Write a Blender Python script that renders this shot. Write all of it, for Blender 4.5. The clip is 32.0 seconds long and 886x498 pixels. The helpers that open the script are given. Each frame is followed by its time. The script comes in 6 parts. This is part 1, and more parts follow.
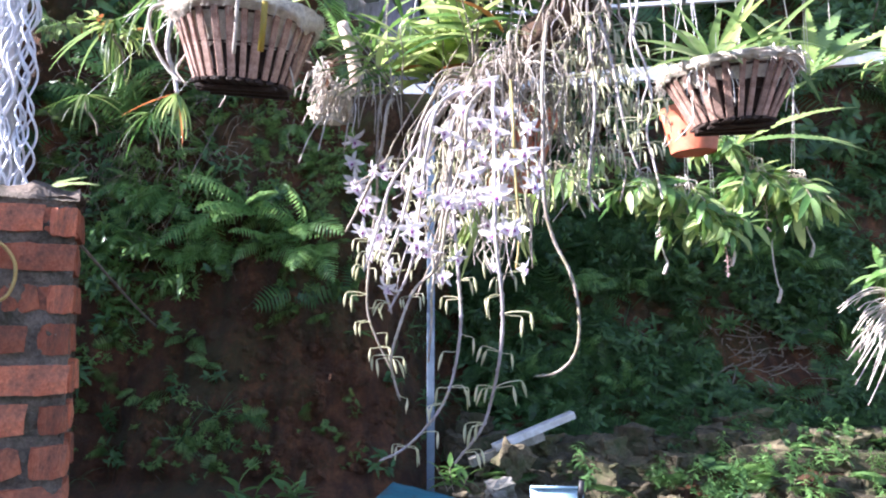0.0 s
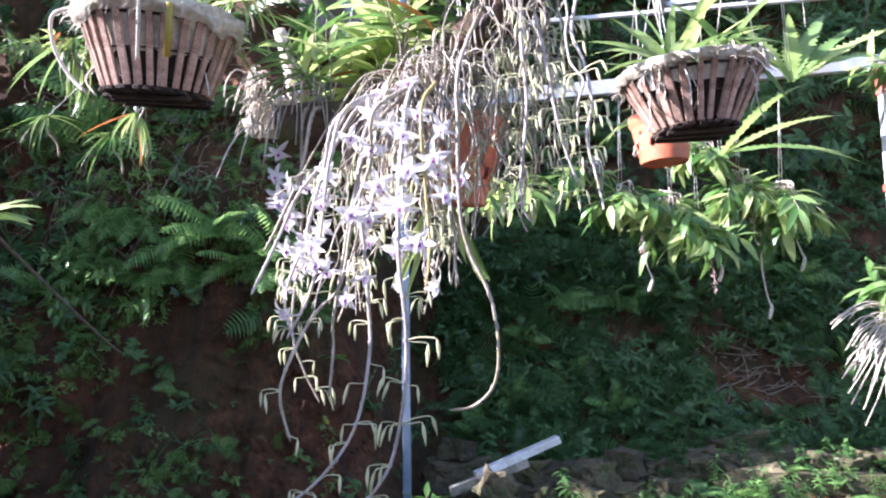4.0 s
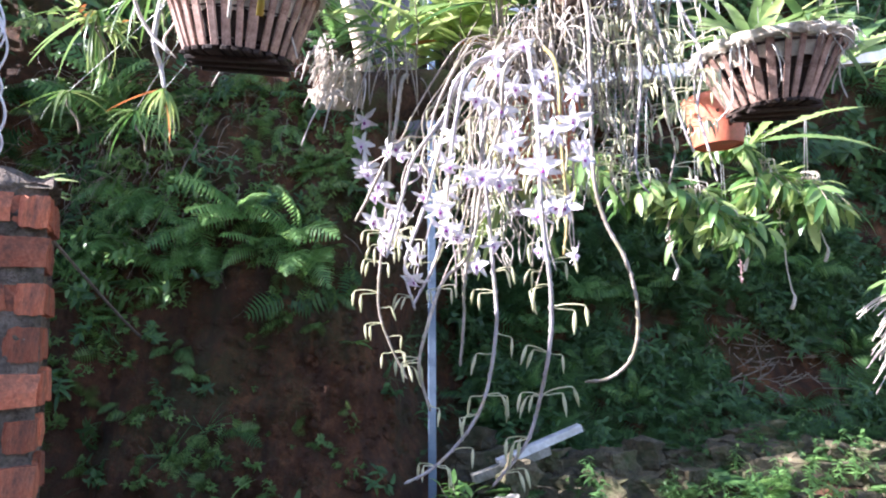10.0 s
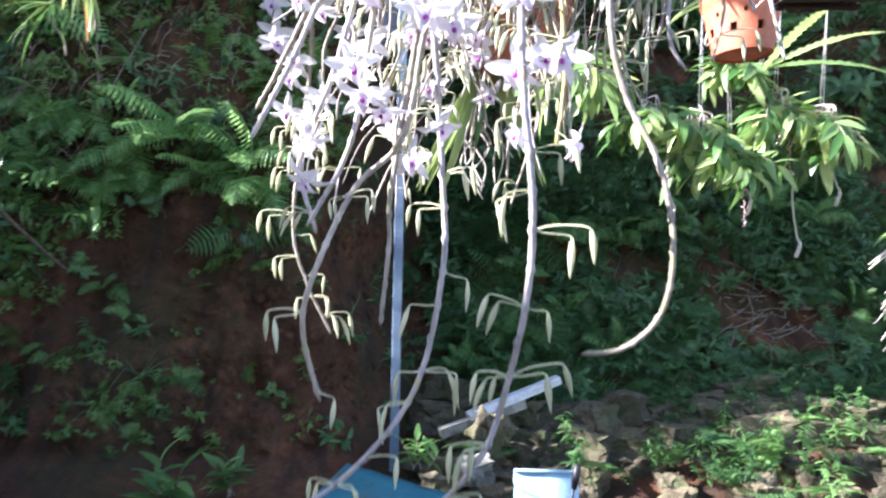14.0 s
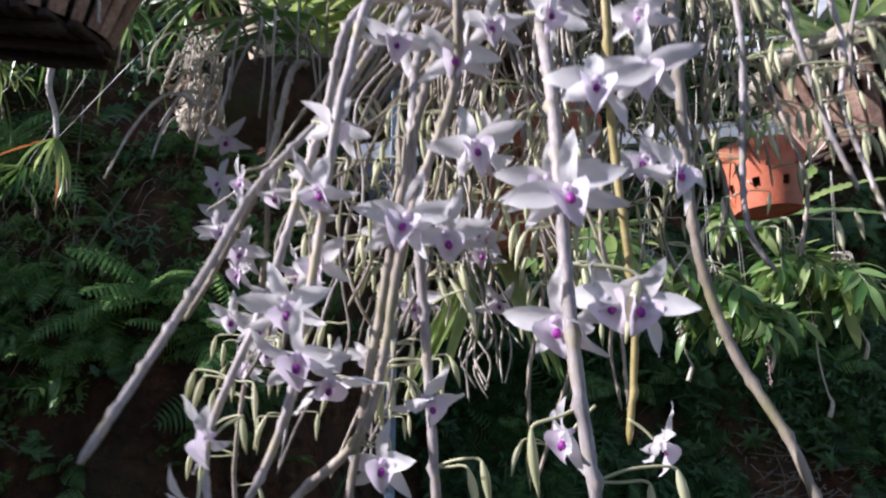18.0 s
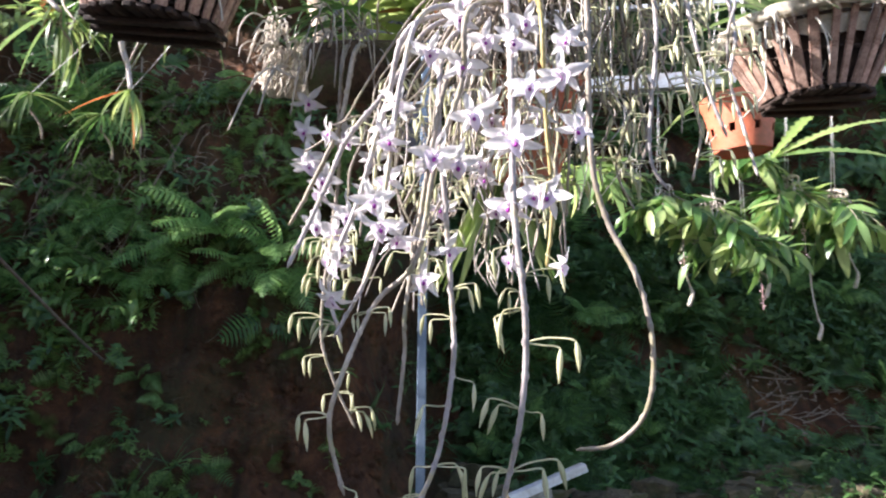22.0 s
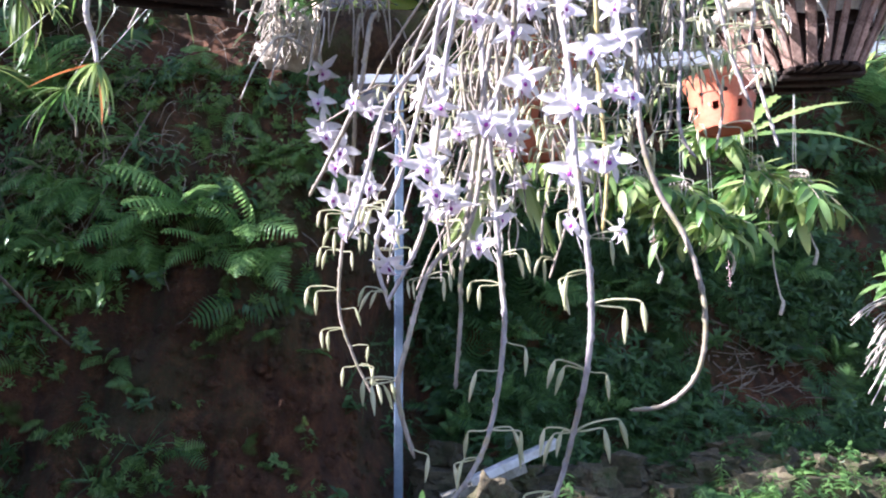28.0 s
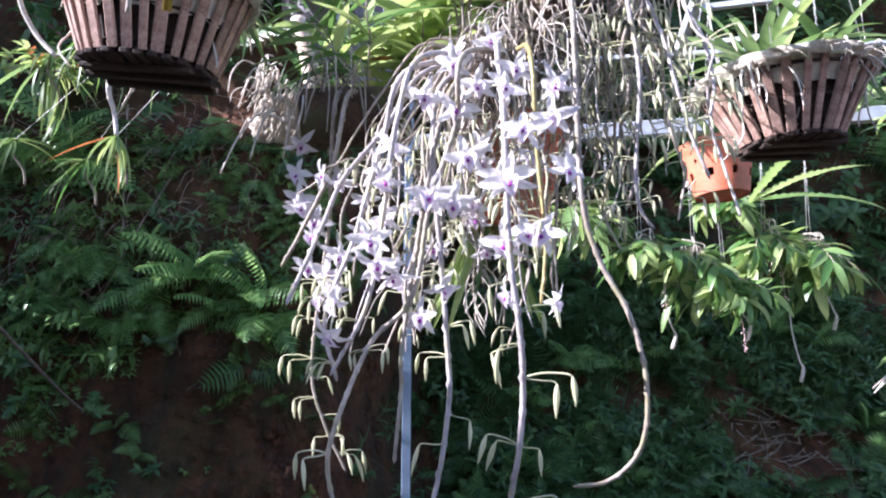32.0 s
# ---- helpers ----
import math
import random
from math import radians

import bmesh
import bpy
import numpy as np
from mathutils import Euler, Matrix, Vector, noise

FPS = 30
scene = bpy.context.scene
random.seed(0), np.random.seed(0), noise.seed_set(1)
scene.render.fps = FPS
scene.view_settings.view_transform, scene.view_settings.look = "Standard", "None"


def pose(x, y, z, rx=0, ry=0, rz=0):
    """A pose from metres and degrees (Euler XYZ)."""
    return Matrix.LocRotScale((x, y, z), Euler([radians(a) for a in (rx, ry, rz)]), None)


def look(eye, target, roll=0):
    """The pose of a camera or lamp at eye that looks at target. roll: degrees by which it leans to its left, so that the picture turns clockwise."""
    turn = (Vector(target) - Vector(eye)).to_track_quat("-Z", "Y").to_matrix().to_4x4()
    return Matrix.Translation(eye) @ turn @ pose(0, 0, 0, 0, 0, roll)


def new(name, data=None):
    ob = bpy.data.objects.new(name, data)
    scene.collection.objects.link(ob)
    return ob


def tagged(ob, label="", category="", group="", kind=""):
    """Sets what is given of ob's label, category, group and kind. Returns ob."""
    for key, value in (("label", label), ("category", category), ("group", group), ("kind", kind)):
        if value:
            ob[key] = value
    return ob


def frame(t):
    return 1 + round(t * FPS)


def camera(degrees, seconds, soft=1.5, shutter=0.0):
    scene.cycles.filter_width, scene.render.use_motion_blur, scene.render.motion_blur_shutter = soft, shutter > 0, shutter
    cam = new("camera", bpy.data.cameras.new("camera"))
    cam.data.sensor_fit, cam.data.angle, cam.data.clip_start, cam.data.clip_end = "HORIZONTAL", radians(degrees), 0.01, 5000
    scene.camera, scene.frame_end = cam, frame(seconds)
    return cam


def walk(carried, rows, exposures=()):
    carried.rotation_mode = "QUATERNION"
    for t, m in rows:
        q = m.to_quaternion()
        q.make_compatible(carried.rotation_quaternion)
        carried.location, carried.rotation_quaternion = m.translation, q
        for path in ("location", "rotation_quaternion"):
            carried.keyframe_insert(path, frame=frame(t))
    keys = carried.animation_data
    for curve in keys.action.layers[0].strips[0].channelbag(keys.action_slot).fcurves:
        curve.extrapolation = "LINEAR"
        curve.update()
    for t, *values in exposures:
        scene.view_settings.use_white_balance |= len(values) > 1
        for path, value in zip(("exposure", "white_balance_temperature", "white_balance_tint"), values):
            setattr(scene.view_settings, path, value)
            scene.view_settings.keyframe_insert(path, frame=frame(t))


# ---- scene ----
cam = camera(65.1, 32.0, soft=2.1, shutter=0.4)
METRES, EYE, TILT, LEAN, TURN = 2.8, 1.5, 5.5, 0.0, 0.0
ROWS = [
    (0.0, 0.0, 0.0, 0.0, 0.0, 0.0, -0.0),
    (0.5, -0.0011, -0.0037, 0.0013, -0.68, 0.53, 0.01),
    (1.0, 0.0062, 0.002, -0.0011, -1.69, 0.33, 0.34),
    (1.5, 0.0119, 0.0037, 0.0009, -2.7, 0.19, 0.14),
    (2.0, 0.0172, 0.0075, 0.0008, -4.75, 0.07, -0.03),
    (2.5, 0.0168, 0.0096, 0.0001, -4.3, -0.08, -0.05),
    (4.5, 0.0693, 0.0624, -0.0, 2.16, 2.45, 0.09),
    (5.0, 0.0444, 0.0656, 0.0069, 3.12, 2.85, -1.1),
    (5.5, 0.019, 0.0578, 0.0013, 3.35, 2.8, -0.4),
    (6.0, -0.0012, 0.0644, -0.0056, 1.9, 3.08, -0.06),
    (6.5, -0.0144, 0.0661, -0.0085, 0.24, 2.2, -0.06),
    (7.0, -0.0262, 0.0667, -0.0134, -2.18, -0.02, 0.19),
    (7.5, -0.04, 0.0668, -0.0115, -1.88, -1.05, 0.14),
    (8.0, -0.0351, 0.0653, -0.0115, 0.15, -0.62, 0.58),
    (8.5, -0.0278, 0.0673, -0.0124, -0.47, 0.35, 0.43),
    (9.0, -0.0279, 0.073, -0.0149, -0.79, 0.3, 0.21),
    (9.5, -0.0279, 0.07, -0.0163, -0.71, 0.86, 0.23),
    (10.0, -0.026, 0.0685, -0.0167, -0.96, 1.09, 0.15),
    (10.5, -0.029, 0.0686, -0.0171, -0.68, 1.42, 0.09),
    (11.0, -0.0261, 0.0637, -0.0177, -1.38, 1.43, 0.24),
    (11.5, -0.0123, 0.0639, -0.0163, -2.86, 1.77, 0.39),
    (12.0, 0.0034, 0.0672, -0.0165, -3.11, 1.98, 0.29),
    (12.5, 0.0273, 0.0773, -0.0217, -2.49, 0.63, 0.57),
    (13.0, 0.0531, 0.1036, -0.0358, -1.85, -2.0, 0.2),
    (13.5, 0.0422, 0.1481, -0.0425, -0.18, -5.22, -0.78),
    (14.0, 0.0008, 0.2223, -0.0335, -2.36, -3.65, -1.37),
    (14.5, -0.0088, 0.2687, -0.024, -9.07, -1.97, -0.93),
    (16.5, 0.0226, 0.3554, -0.0013, -2.44, 6.08, -0.52),
    (17.0, 0.0212, 0.3555, 0.0003, -1.96, 6.58, -0.35),
    (17.5, 0.0165, 0.3454, 0.0011, -1.88, 7.14, -0.23),
    (18.0, 0.0054, 0.318, 0.0058, -2.6, 7.8, -0.26),
    (18.5, -0.0078, 0.2774, 0.0212, -2.82, 9.73, -0.26),
    (19.0, -0.0123, 0.2488, 0.0369, -4.73, 14.46, -0.07),
    (19.5, -0.0093, 0.2346, 0.0391, -6.44, 19.08, 0.31),
    (20.0, -0.008, 0.2291, 0.026, -6.47, 18.42, 0.36),
    (20.5, 0.0043, 0.2153, -0.0047, -4.18, 12.08, 0.51),
    (21.0, 0.0172, 0.1941, -0.0162, 1.0, 6.86, -0.44),
    (21.5, 0.0249, 0.177, -0.0219, 4.09, 3.87, -0.23),
    (22.0, 0.0064, 0.1843, -0.0207, -0.23, 3.03, -0.53),
    (22.5, -0.0129, 0.1853, -0.0249, -3.46, 2.18, 0.19),
    (23.0, -0.0181, 0.1874, -0.0267, -6.52, 1.48, 0.4),
    (23.5, -0.0166, 0.1929, -0.0279, -8.02, -0.42, 0.41),
    (24.0, -0.0151, 0.1933, -0.0275, -7.7, -0.79, 0.22),
    (24.5, -0.0159, 0.1928, -0.0285, -6.99, 0.28, 0.06),
    (25.0, -0.0214, 0.194, -0.029, -6.32, 0.88, -0.17),
    (25.5, -0.0265, 0.1933, -0.031, -5.79, 0.48, -0.26),
    (27.5, -0.0348, 0.1848, -0.0275, -4.26, 1.12, -0.01),
    (28.0, -0.0341, 0.1866, -0.0282, -4.04, 1.68, -0.11),
    (28.5, -0.0315, 0.1859, -0.0281, -4.36, 2.12, 0.04),
    (29.0, -0.0333, 0.1825, -0.0266, -4.4, 2.78, -0.01),
    (29.5, -0.0378, 0.1797, -0.0251, -3.32, 3.76, -0.1),
    (30.0, -0.0303, 0.1746, -0.024, -2.38, 4.94, 0.19),
    (30.5, -0.0164, 0.1679, -0.0272, -3.9, 6.5, 0.43),
    (31.0, -0.0053, 0.1711, -0.0253, -3.91, 6.25, 0.13),
    (31.5, 0.0003, 0.1743, -0.0245, -2.48, 6.41, -0.14),
    (32.0, 0.0005, 0.1798, -0.0244, -1.75, 6.84, -0.16),
]
EXPOSURES = [(0.0, 2.30, 5850, 25), (5.5, 2.25, 5850, 25), (7.0, 2.15, 5850, 25), (8.0, 2.40, 5850, 25), (9.0, 2.40, 5850, 25), (13.0, 2.15, 5850, 20), (14.0, 2.50, 5800, 20), (14.5, 2.30, 5700, 20), (16.5, 0.90, 5600, 20), (18.0, 0.75, 5950, 20), (19.7, 0.90, 6350, 18), (21.0, 1.15, 6400, 19), (22.0, 1.85, 6350, 19), (24.0, 1.80, 6100, 20), (25.5, 1.80, 5850, 25), (28.0, 2.05, 5750, 25), (30.0, 1.95, 5750, 25), (32.0, 1.85, 5700, 25)]
walk(cam, [(t, pose(0, 0, EYE, TILT, LEAN, TURN) @ pose(METRES * x, METRES * y, METRES * z, 90 + pitch, roll, yaw)) for t, x, y, z, yaw, pitch, roll in ROWS], EXPOSURES)


# ---- world, sun ----
world = bpy.data.worlds.new("world")
scene.world = world
world.use_nodes = True
SUN_FROM = Vector((-0.84, -0.14, 0.52)).normalized()
wn = world.node_tree.nodes
sky = wn.new("ShaderNodeTexSky")
sky.sky_type = "NISHITA"
sky.sun_disc = False
sky.sun_elevation = math.asin(SUN_FROM.z)
sky.sun_rotation = math.atan2(SUN_FROM.x, SUN_FROM.y)
world.node_tree.links.new(sky.outputs[0], wn["Background"].inputs[0])
wn["Background"].inputs[1].default_value = 0.098
sun = new("sun", bpy.data.lights.new("sun", "SUN"))
sun.data.energy, sun.data.angle, sun.data.color = 5.0, radians(0.53), (1.0, 0.955, 0.89)
sun.matrix_world = look(SUN_FROM * 20, (0, 0, 0))


# ---- materials ----
def shader(name, spec):
    """A principled material; spec(nodes, links, bsdf) adds its detail."""
    m = bpy.data.materials.new(name)
    m.use_nodes = True
    n, l = m.node_tree.nodes, m.node_tree.links
    spec(n, l, n["Principled BSDF"])
    return m


def noise_node(n, l, scale, detail=4.0, rough=0.55, stretch=None):
    co = n.new("ShaderNodeTexCoord")
    t = n.new("ShaderNodeTexNoise")
    t.inputs["Scale"].default_value, t.inputs["Detail"].default_value, t.inputs["Roughness"].default_value = scale, detail, rough
    if stretch:
        mp = n.new("ShaderNodeMapping")
        mp.inputs["Scale"].default_value = stretch
        l.new(co.outputs["Object"], mp.inputs[0])
        l.new(mp.outputs[0], t.inputs[0])
    else:
        l.new(co.outputs["Object"], t.inputs[0])
    return t.outputs["Fac"]


def ramp_node(n, l, fac, stops):
    r = n.new("ShaderNodeValToRGB")
    while len(r.color_ramp.elements) < len(stops):
        r.color_ramp.elements.new(0.5)
    for e, (p, c) in zip(r.color_ramp.elements, stops):
        e.position, e.color = p, (*c, 1)
    l.new(fac, r.inputs[0])
    return r.outputs[0]


def mix_node(n, l, fac, a, b, kind="MIX"):
    m = n.new("ShaderNodeMix")
    m.data_type, m.blend_type = "RGBA", kind
    for sock, v in ((m.inputs[0], fac), (m.inputs[6], a), (m.inputs[7], b)):
        if isinstance(v, (int, float)):
            sock.default_value = v
        elif isinstance(v, tuple):
            sock.default_value = (*v, 1)
        else:
            l.new(v, sock)
    return m.outputs[2]


def bump_node(n, l, b, fac, strength, distance):
    k = n.new("ShaderNodeBump")
    k.inputs["Strength"].default_value, k.inputs["Distance"].default_value = strength, distance
    l.new(fac, k.inputs["Height"])
    l.new(k.outputs[0], b.inputs["Normal"])


def grainy(name, dark, light, scale, rough=0.75, bump=0.4, depth=0.004, stain=None, stretch=None, metal=0.0, vary=0.0, fine=7.0):
    """Two scales of noise between two colours, an optional third stain colour, and relief."""
    def spec(n, l, b):
        big, small = noise_node(n, l, scale, 4, 0.6, stretch), noise_node(n, l, scale * fine, 5, 0.65, stretch)
        mixed = mix_node(n, l, 0.45, big, small)
        col = ramp_node(n, l, mixed, ((0.36, dark), (0.64, light)))
        if stain:
            st = noise_node(n, l, scale * 0.55, 6, 0.7)
            col = mix_node(n, l, ramp_node(n, l, st, ((0.5, (0, 0, 0)), (0.66, (1, 1, 1)))), col, stain)
        if vary:
            ob = n.new("ShaderNodeObjectInfo")
            hsv = n.new("ShaderNodeHueSaturation")
            mr = n.new("ShaderNodeMapRange")
            mr.inputs["To Min"].default_value, mr.inputs["To Max"].default_value = 1 - vary, 1 + vary
            l.new(ob.outputs["Random"], mr.inputs["Value"])
            l.new(mr.outputs[0], hsv.inputs["Value"])
            l.new(col, hsv.inputs["Color"])
            col = hsv.outputs[0]
        l.new(col, b.inputs["Base Color"])
        b.inputs["Roughness"].default_value, b.inputs["Metallic"].default_value = rough, metal
        if bump:
            bump_node(n, l, b, small, bump, depth)
    return shader(name, spec)


def leafy(name, c1, c2, through_light=0.4, rough=0.42, tip=None, scale=40.0):
    """Leaf tissue: shifts from leaf to leaf, with veins' relief, and lets light through."""
    def spec(n, l, b):
        geo, ob = n.new("ShaderNodeNewGeometry"), n.new("ShaderNodeObjectInfo")
        add = n.new("ShaderNodeMath")
        add.operation = "ADD"
        l.new(geo.outputs["Random Per Island"], add.inputs[0])
        l.new(ob.outputs["Random"], add.inputs[1])
        fr = n.new("ShaderNodeMath")
        fr.operation = "FRACT"
        l.new(add.outputs[0], fr.inputs[0])
        small = noise_node(n, l, scale, 3)
        f = mix_node(n, l, 0.35, fr.outputs[0], small)
        stops = [(0.15, c1), (0.8, c2)]
        if tip:
            stops.append((0.93, tip))
        col = ramp_node(n, l, f, stops)
        l.new(col, b.inputs["Base Color"])
        b.inputs["Roughness"].default_value = rough
        bump_node(n, l, b, small, 0.15, 0.002)
        tr = n.new("ShaderNodeBsdfTranslucent")
        hs = n.new("ShaderNodeHueSaturation")
        hs.inputs["Saturation"].default_value, hs.inputs["Value"].default_value = 1.0, 1.5
        hs.inputs["Hue"].default_value = 0.485
        l.new(col, hs.inputs["Color"])
        l.new(hs.outputs[0], tr.inputs[0])
        mx = n.new("ShaderNodeMixShader")
        mx.inputs[0].default_value = through_light
        l.new(b.outputs[0], mx.inputs[1])
        l.new(tr.outputs[0], mx.inputs[2])
        l.new(mx.outputs[0], n["Material Output"].inputs[0])
    return shader(name, spec)


def earth(n, l, b):
    """Reddish clay: coarse and fine grain, rain streaks, pale dry crusts and dark green moss."""
    big, small, fine = noise_node(n, l, 2.2, 5, 0.65), noise_node(n, l, 17, 6, 0.7), noise_node(n, l, 75, 5, 0.7)
    streak = noise_node(n, l, 3.0, 5, 0.65, (3.2, 1.0, 0.45))
    col = ramp_node(n, l, mix_node(n, l, 0.5, big, small), ((0.34, (0.036, 0.013, 0.005)), (0.5, (0.105, 0.039, 0.014)), (0.66, (0.25, 0.105, 0.042))))
    col = mix_node(n, l, ramp_node(n, l, streak, ((0.45, (0, 0, 0)), (0.62, (0.75, 0.75, 0.75)))), col, (0.034, 0.016, 0.008))
    col = mix_node(n, l, ramp_node(n, l, mix_node(n, l, 0.4, noise_node(n, l, 1.3, 6, 0.7), fine), ((0.48, (0, 0, 0)), (0.57, (0.65, 0.65, 0.65)))), col, (0.036, 0.046, 0.010))
    col = mix_node(n, l, ramp_node(n, l, fine, ((0.60, (0, 0, 0)), (0.72, (0.6, 0.6, 0.6)))), col, (0.21, 0.12, 0.07))
    l.new(col, b.inputs["Base Color"])
    b.inputs["Roughness"].default_value = 0.97
    bump_node(n, l, b, mix_node(n, l, 0.45, small, fine), 1.0, 0.06)


SOIL = shader("soil", earth)
ROCK = grainy("rock", (0.032, 0.028, 0.015), (0.18, 0.145, 0.085), 7, 0.92, 1.0, 0.015, stain=(0.036, 0.052, 0.014), vary=0.45)
BRICK = grainy("brick", (0.34, 0.085, 0.040), (0.66, 0.235, 0.125), 16, 0.88, 0.8, 0.005, stain=(0.13, 0.062, 0.042), vary=0.38)
MORTAR = grainy("mortar", (0.085, 0.062, 0.046), (0.34, 0.275, 0.21), 16, 0.95, 1.0, 0.02, stain=(0.06, 0.062, 0.032))
CONCRETE = grainy("concrete", (0.16, 0.15, 0.12), (0.36, 0.34, 0.29), 10, 0.9, 0.6, 0.004, stain=(0.10, 0.11, 0.06))
SLATWOOD = grainy("slat_wood", (0.15, 0.075, 0.052), (0.52, 0.35, 0.275), 30, 0.8, 0.5, 0.002, stretch=(1, 1, 0.15), vary=0.3)
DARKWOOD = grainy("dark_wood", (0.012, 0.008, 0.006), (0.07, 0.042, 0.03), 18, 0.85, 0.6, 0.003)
PALEBARK = grainy("pale_bark", (0.24, 0.23, 0.27), (0.72, 0.70, 0.74), 9, 0.85, 0.7, 0.006, stretch=(1, 1, 0.4))
LOGBARK = grainy("log_bark", (0.028, 0.016, 0.009), (0.13, 0.072, 0.038), 18, 0.9, 1.0, 0.012, stain=(0.075, 0.09, 0.022))
LOGCUT = grainy("log_cut", (0.42, 0.31, 0.22), (0.72, 0.58, 0.46), 40, 0.85, 0.5, 0.002)
CANE = grainy("cane", (0.18, 0.155, 0.148), (0.49, 0.44, 0.425), 60, 0.6, 0.25, 0.001, stain=(0.36, 0.30, 0.16), stretch=(1, 1, 0.3), vary=0.25)
CANE_OLD = grainy("old_cane", (0.13, 0.105, 0.082), (0.42, 0.355, 0.285), 50, 0.65, 0.4, 0.001, stain=(0.23, 0.21, 0.11), stretch=(1, 1, 0.3), vary=0.3)
CANE_YELLOW = grainy("yellow_cane", (0.22, 0.17, 0.05), (0.36, 0.29, 0.11), 60, 0.5, 0.2, 0.001)
ROOT = grainy("root", (0.37, 0.32, 0.26), (0.72, 0.66, 0.57), 60, 0.7, 0.3, 0.001, vary=0.15)
MOSS = grainy("moss_lining", (0.46, 0.38, 0.28), (0.86, 0.80, 0.68), 60, 0.95, 1.0, 0.006, stain=(0.50, 0.42, 0.29))
CLAY = grainy("clay", (0.50, 0.12, 0.055), (0.68, 0.22, 0.12), 14, 0.6, 0.2, 0.001, stain=(0.40, 0.15, 0.07))
STEEL = grainy("galvanised_steel", (0.34, 0.37, 0.42), (0.58, 0.61, 0.66), 9, 0.45, 0.12, 0.001, metal=0.35, stain=(0.42, 0.40, 0.38))
PALE_STEEL = grainy("pale_steel", (0.40, 0.43, 0.47), (0.62, 0.65, 0.69), 11, 0.5, 0.15, 0.001, metal=0.2, stain=(0.48, 0.44, 0.42))
BLUE_STEEL = grainy("blue_steel", (0.085, 0.125, 0.18), (0.16, 0.215, 0.28), 9, 0.45, 0.12, 0.001, metal=0.2)
REDPAINT = grainy("red_primer", (0.36, 0.06, 0.045), (0.56, 0.12, 0.09), 14, 0.6, 0.2, 0.001, stain=(0.5, 0.3, 0.27))
BLUEPAINT = grainy("blue_paint", (0.02, 0.11, 0.15), (0.045, 0.20, 0.25), 5, 0.5, 0.15, 0.001, stain=(0.13, 0.06, 0.045))
FIBRE = grainy("fibre_cement", (0.30, 0.33, 0.24), (0.66, 0.68, 0.60), 8, 0.9, 0.5, 0.003, stain=(0.24, 0.30, 0.14))
WHITEPAINT = grainy("white_paint", (0.62, 0.63, 0.63), (0.82, 0.82, 0.82), 8, 0.6, 0.2, 0.001, stain=(0.45, 0.44, 0.40))
PLASTER = grainy("plaster", (0.42, 0.39, 0.34), (0.60, 0.57, 0.52), 2, 0.9, 0.4, 0.003)
WIRE = grainy("wire", (0.45, 0.45, 0.43), (0.75, 0.75, 0.72), 30, 0.5, 0, metal=0.3)
CORD = grainy("cord", (0.62, 0.63, 0.66), (0.88, 0.88, 0.90), 60, 0.4, 0.3, 0.001)
BLACK = grainy("black_rubber", (0.01, 0.01, 0.012), (0.035, 0.035, 0.04), 20, 0.5, 0.1, 0.001)
HOSE = grainy("yellow_hose", (0.34, 0.22, 0.06), (0.55, 0.40, 0.14), 30, 0.5, 0.1, 0.001)
BARK = grainy("grey_bark", (0.09, 0.08, 0.095), (0.30, 0.275, 0.31), 7, 0.9, 1.0, 0.015, stretch=(1, 1, 0.22))
DRYLEAF = leafy("dry_leaf", (0.28, 0.11, 0.03), (0.50, 0.23, 0.07), 0.35)
TWIG = grainy("twig", (0.10, 0.075, 0.05), (0.34, 0.28, 0.22), 30, 0.85, 0.4, 0.002, vary=0.35)
STRAW = grainy("straw", (0.15, 0.115, 0.085), (0.46, 0.38, 0.29), 30, 0.85, 0.3, 0.002)
BLUE_PLASTIC = grainy("blue_plastic", (0.26, 0.42, 0.52), (0.42, 0.58, 0.66), 12, 0.4, 0.1, 0.001)
GOLD = leafy("gold_strap", (0.38, 0.30, 0.05), (0.50, 0.42, 0.09), 0.3)
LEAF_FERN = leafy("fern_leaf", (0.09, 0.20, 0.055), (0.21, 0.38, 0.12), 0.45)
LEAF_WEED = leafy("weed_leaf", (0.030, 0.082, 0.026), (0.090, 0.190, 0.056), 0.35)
LEAF_HERB = leafy("herb_leaf", (0.06, 0.13, 0.028), (0.18, 0.30, 0.08), 0.45)
LEAF_STRAP = leafy("strap_leaf", (0.09, 0.175, 0.05), (0.21, 0.33, 0.12), 0.38, 0.3)
LEAF_LIME = leafy("lime_leaf", (0.22, 0.33, 0.085), (0.44, 0.54, 0.22), 0.42, 0.33)
LEAF_DEEP = leafy("deep_leaf", (0.05, 0.13, 0.03), (0.12, 0.24, 0.06), 0.4, 0.32)
LEAF_GRASS = leafy("grass_leaf", (0.06, 0.12, 0.03), (0.20, 0.27, 0.09), 0.35, 0.45)
BUD = leafy("bud", (0.42, 0.43, 0.24), (0.64, 0.63, 0.42), 0.25, 0.5)
PETAL = leafy("petal", (0.60, 0.58, 0.58), (0.70, 0.685, 0.685), 0.42, 0.6)
LIP = leafy("lip", (0.64, 0.55, 0.65), (0.72, 0.65, 0.72), 0.4, 0.55)
PURPLE = leafy("purple_throat", (0.20, 0.012, 0.21), (0.36, 0.035, 0.33), 0.2, 0.5)


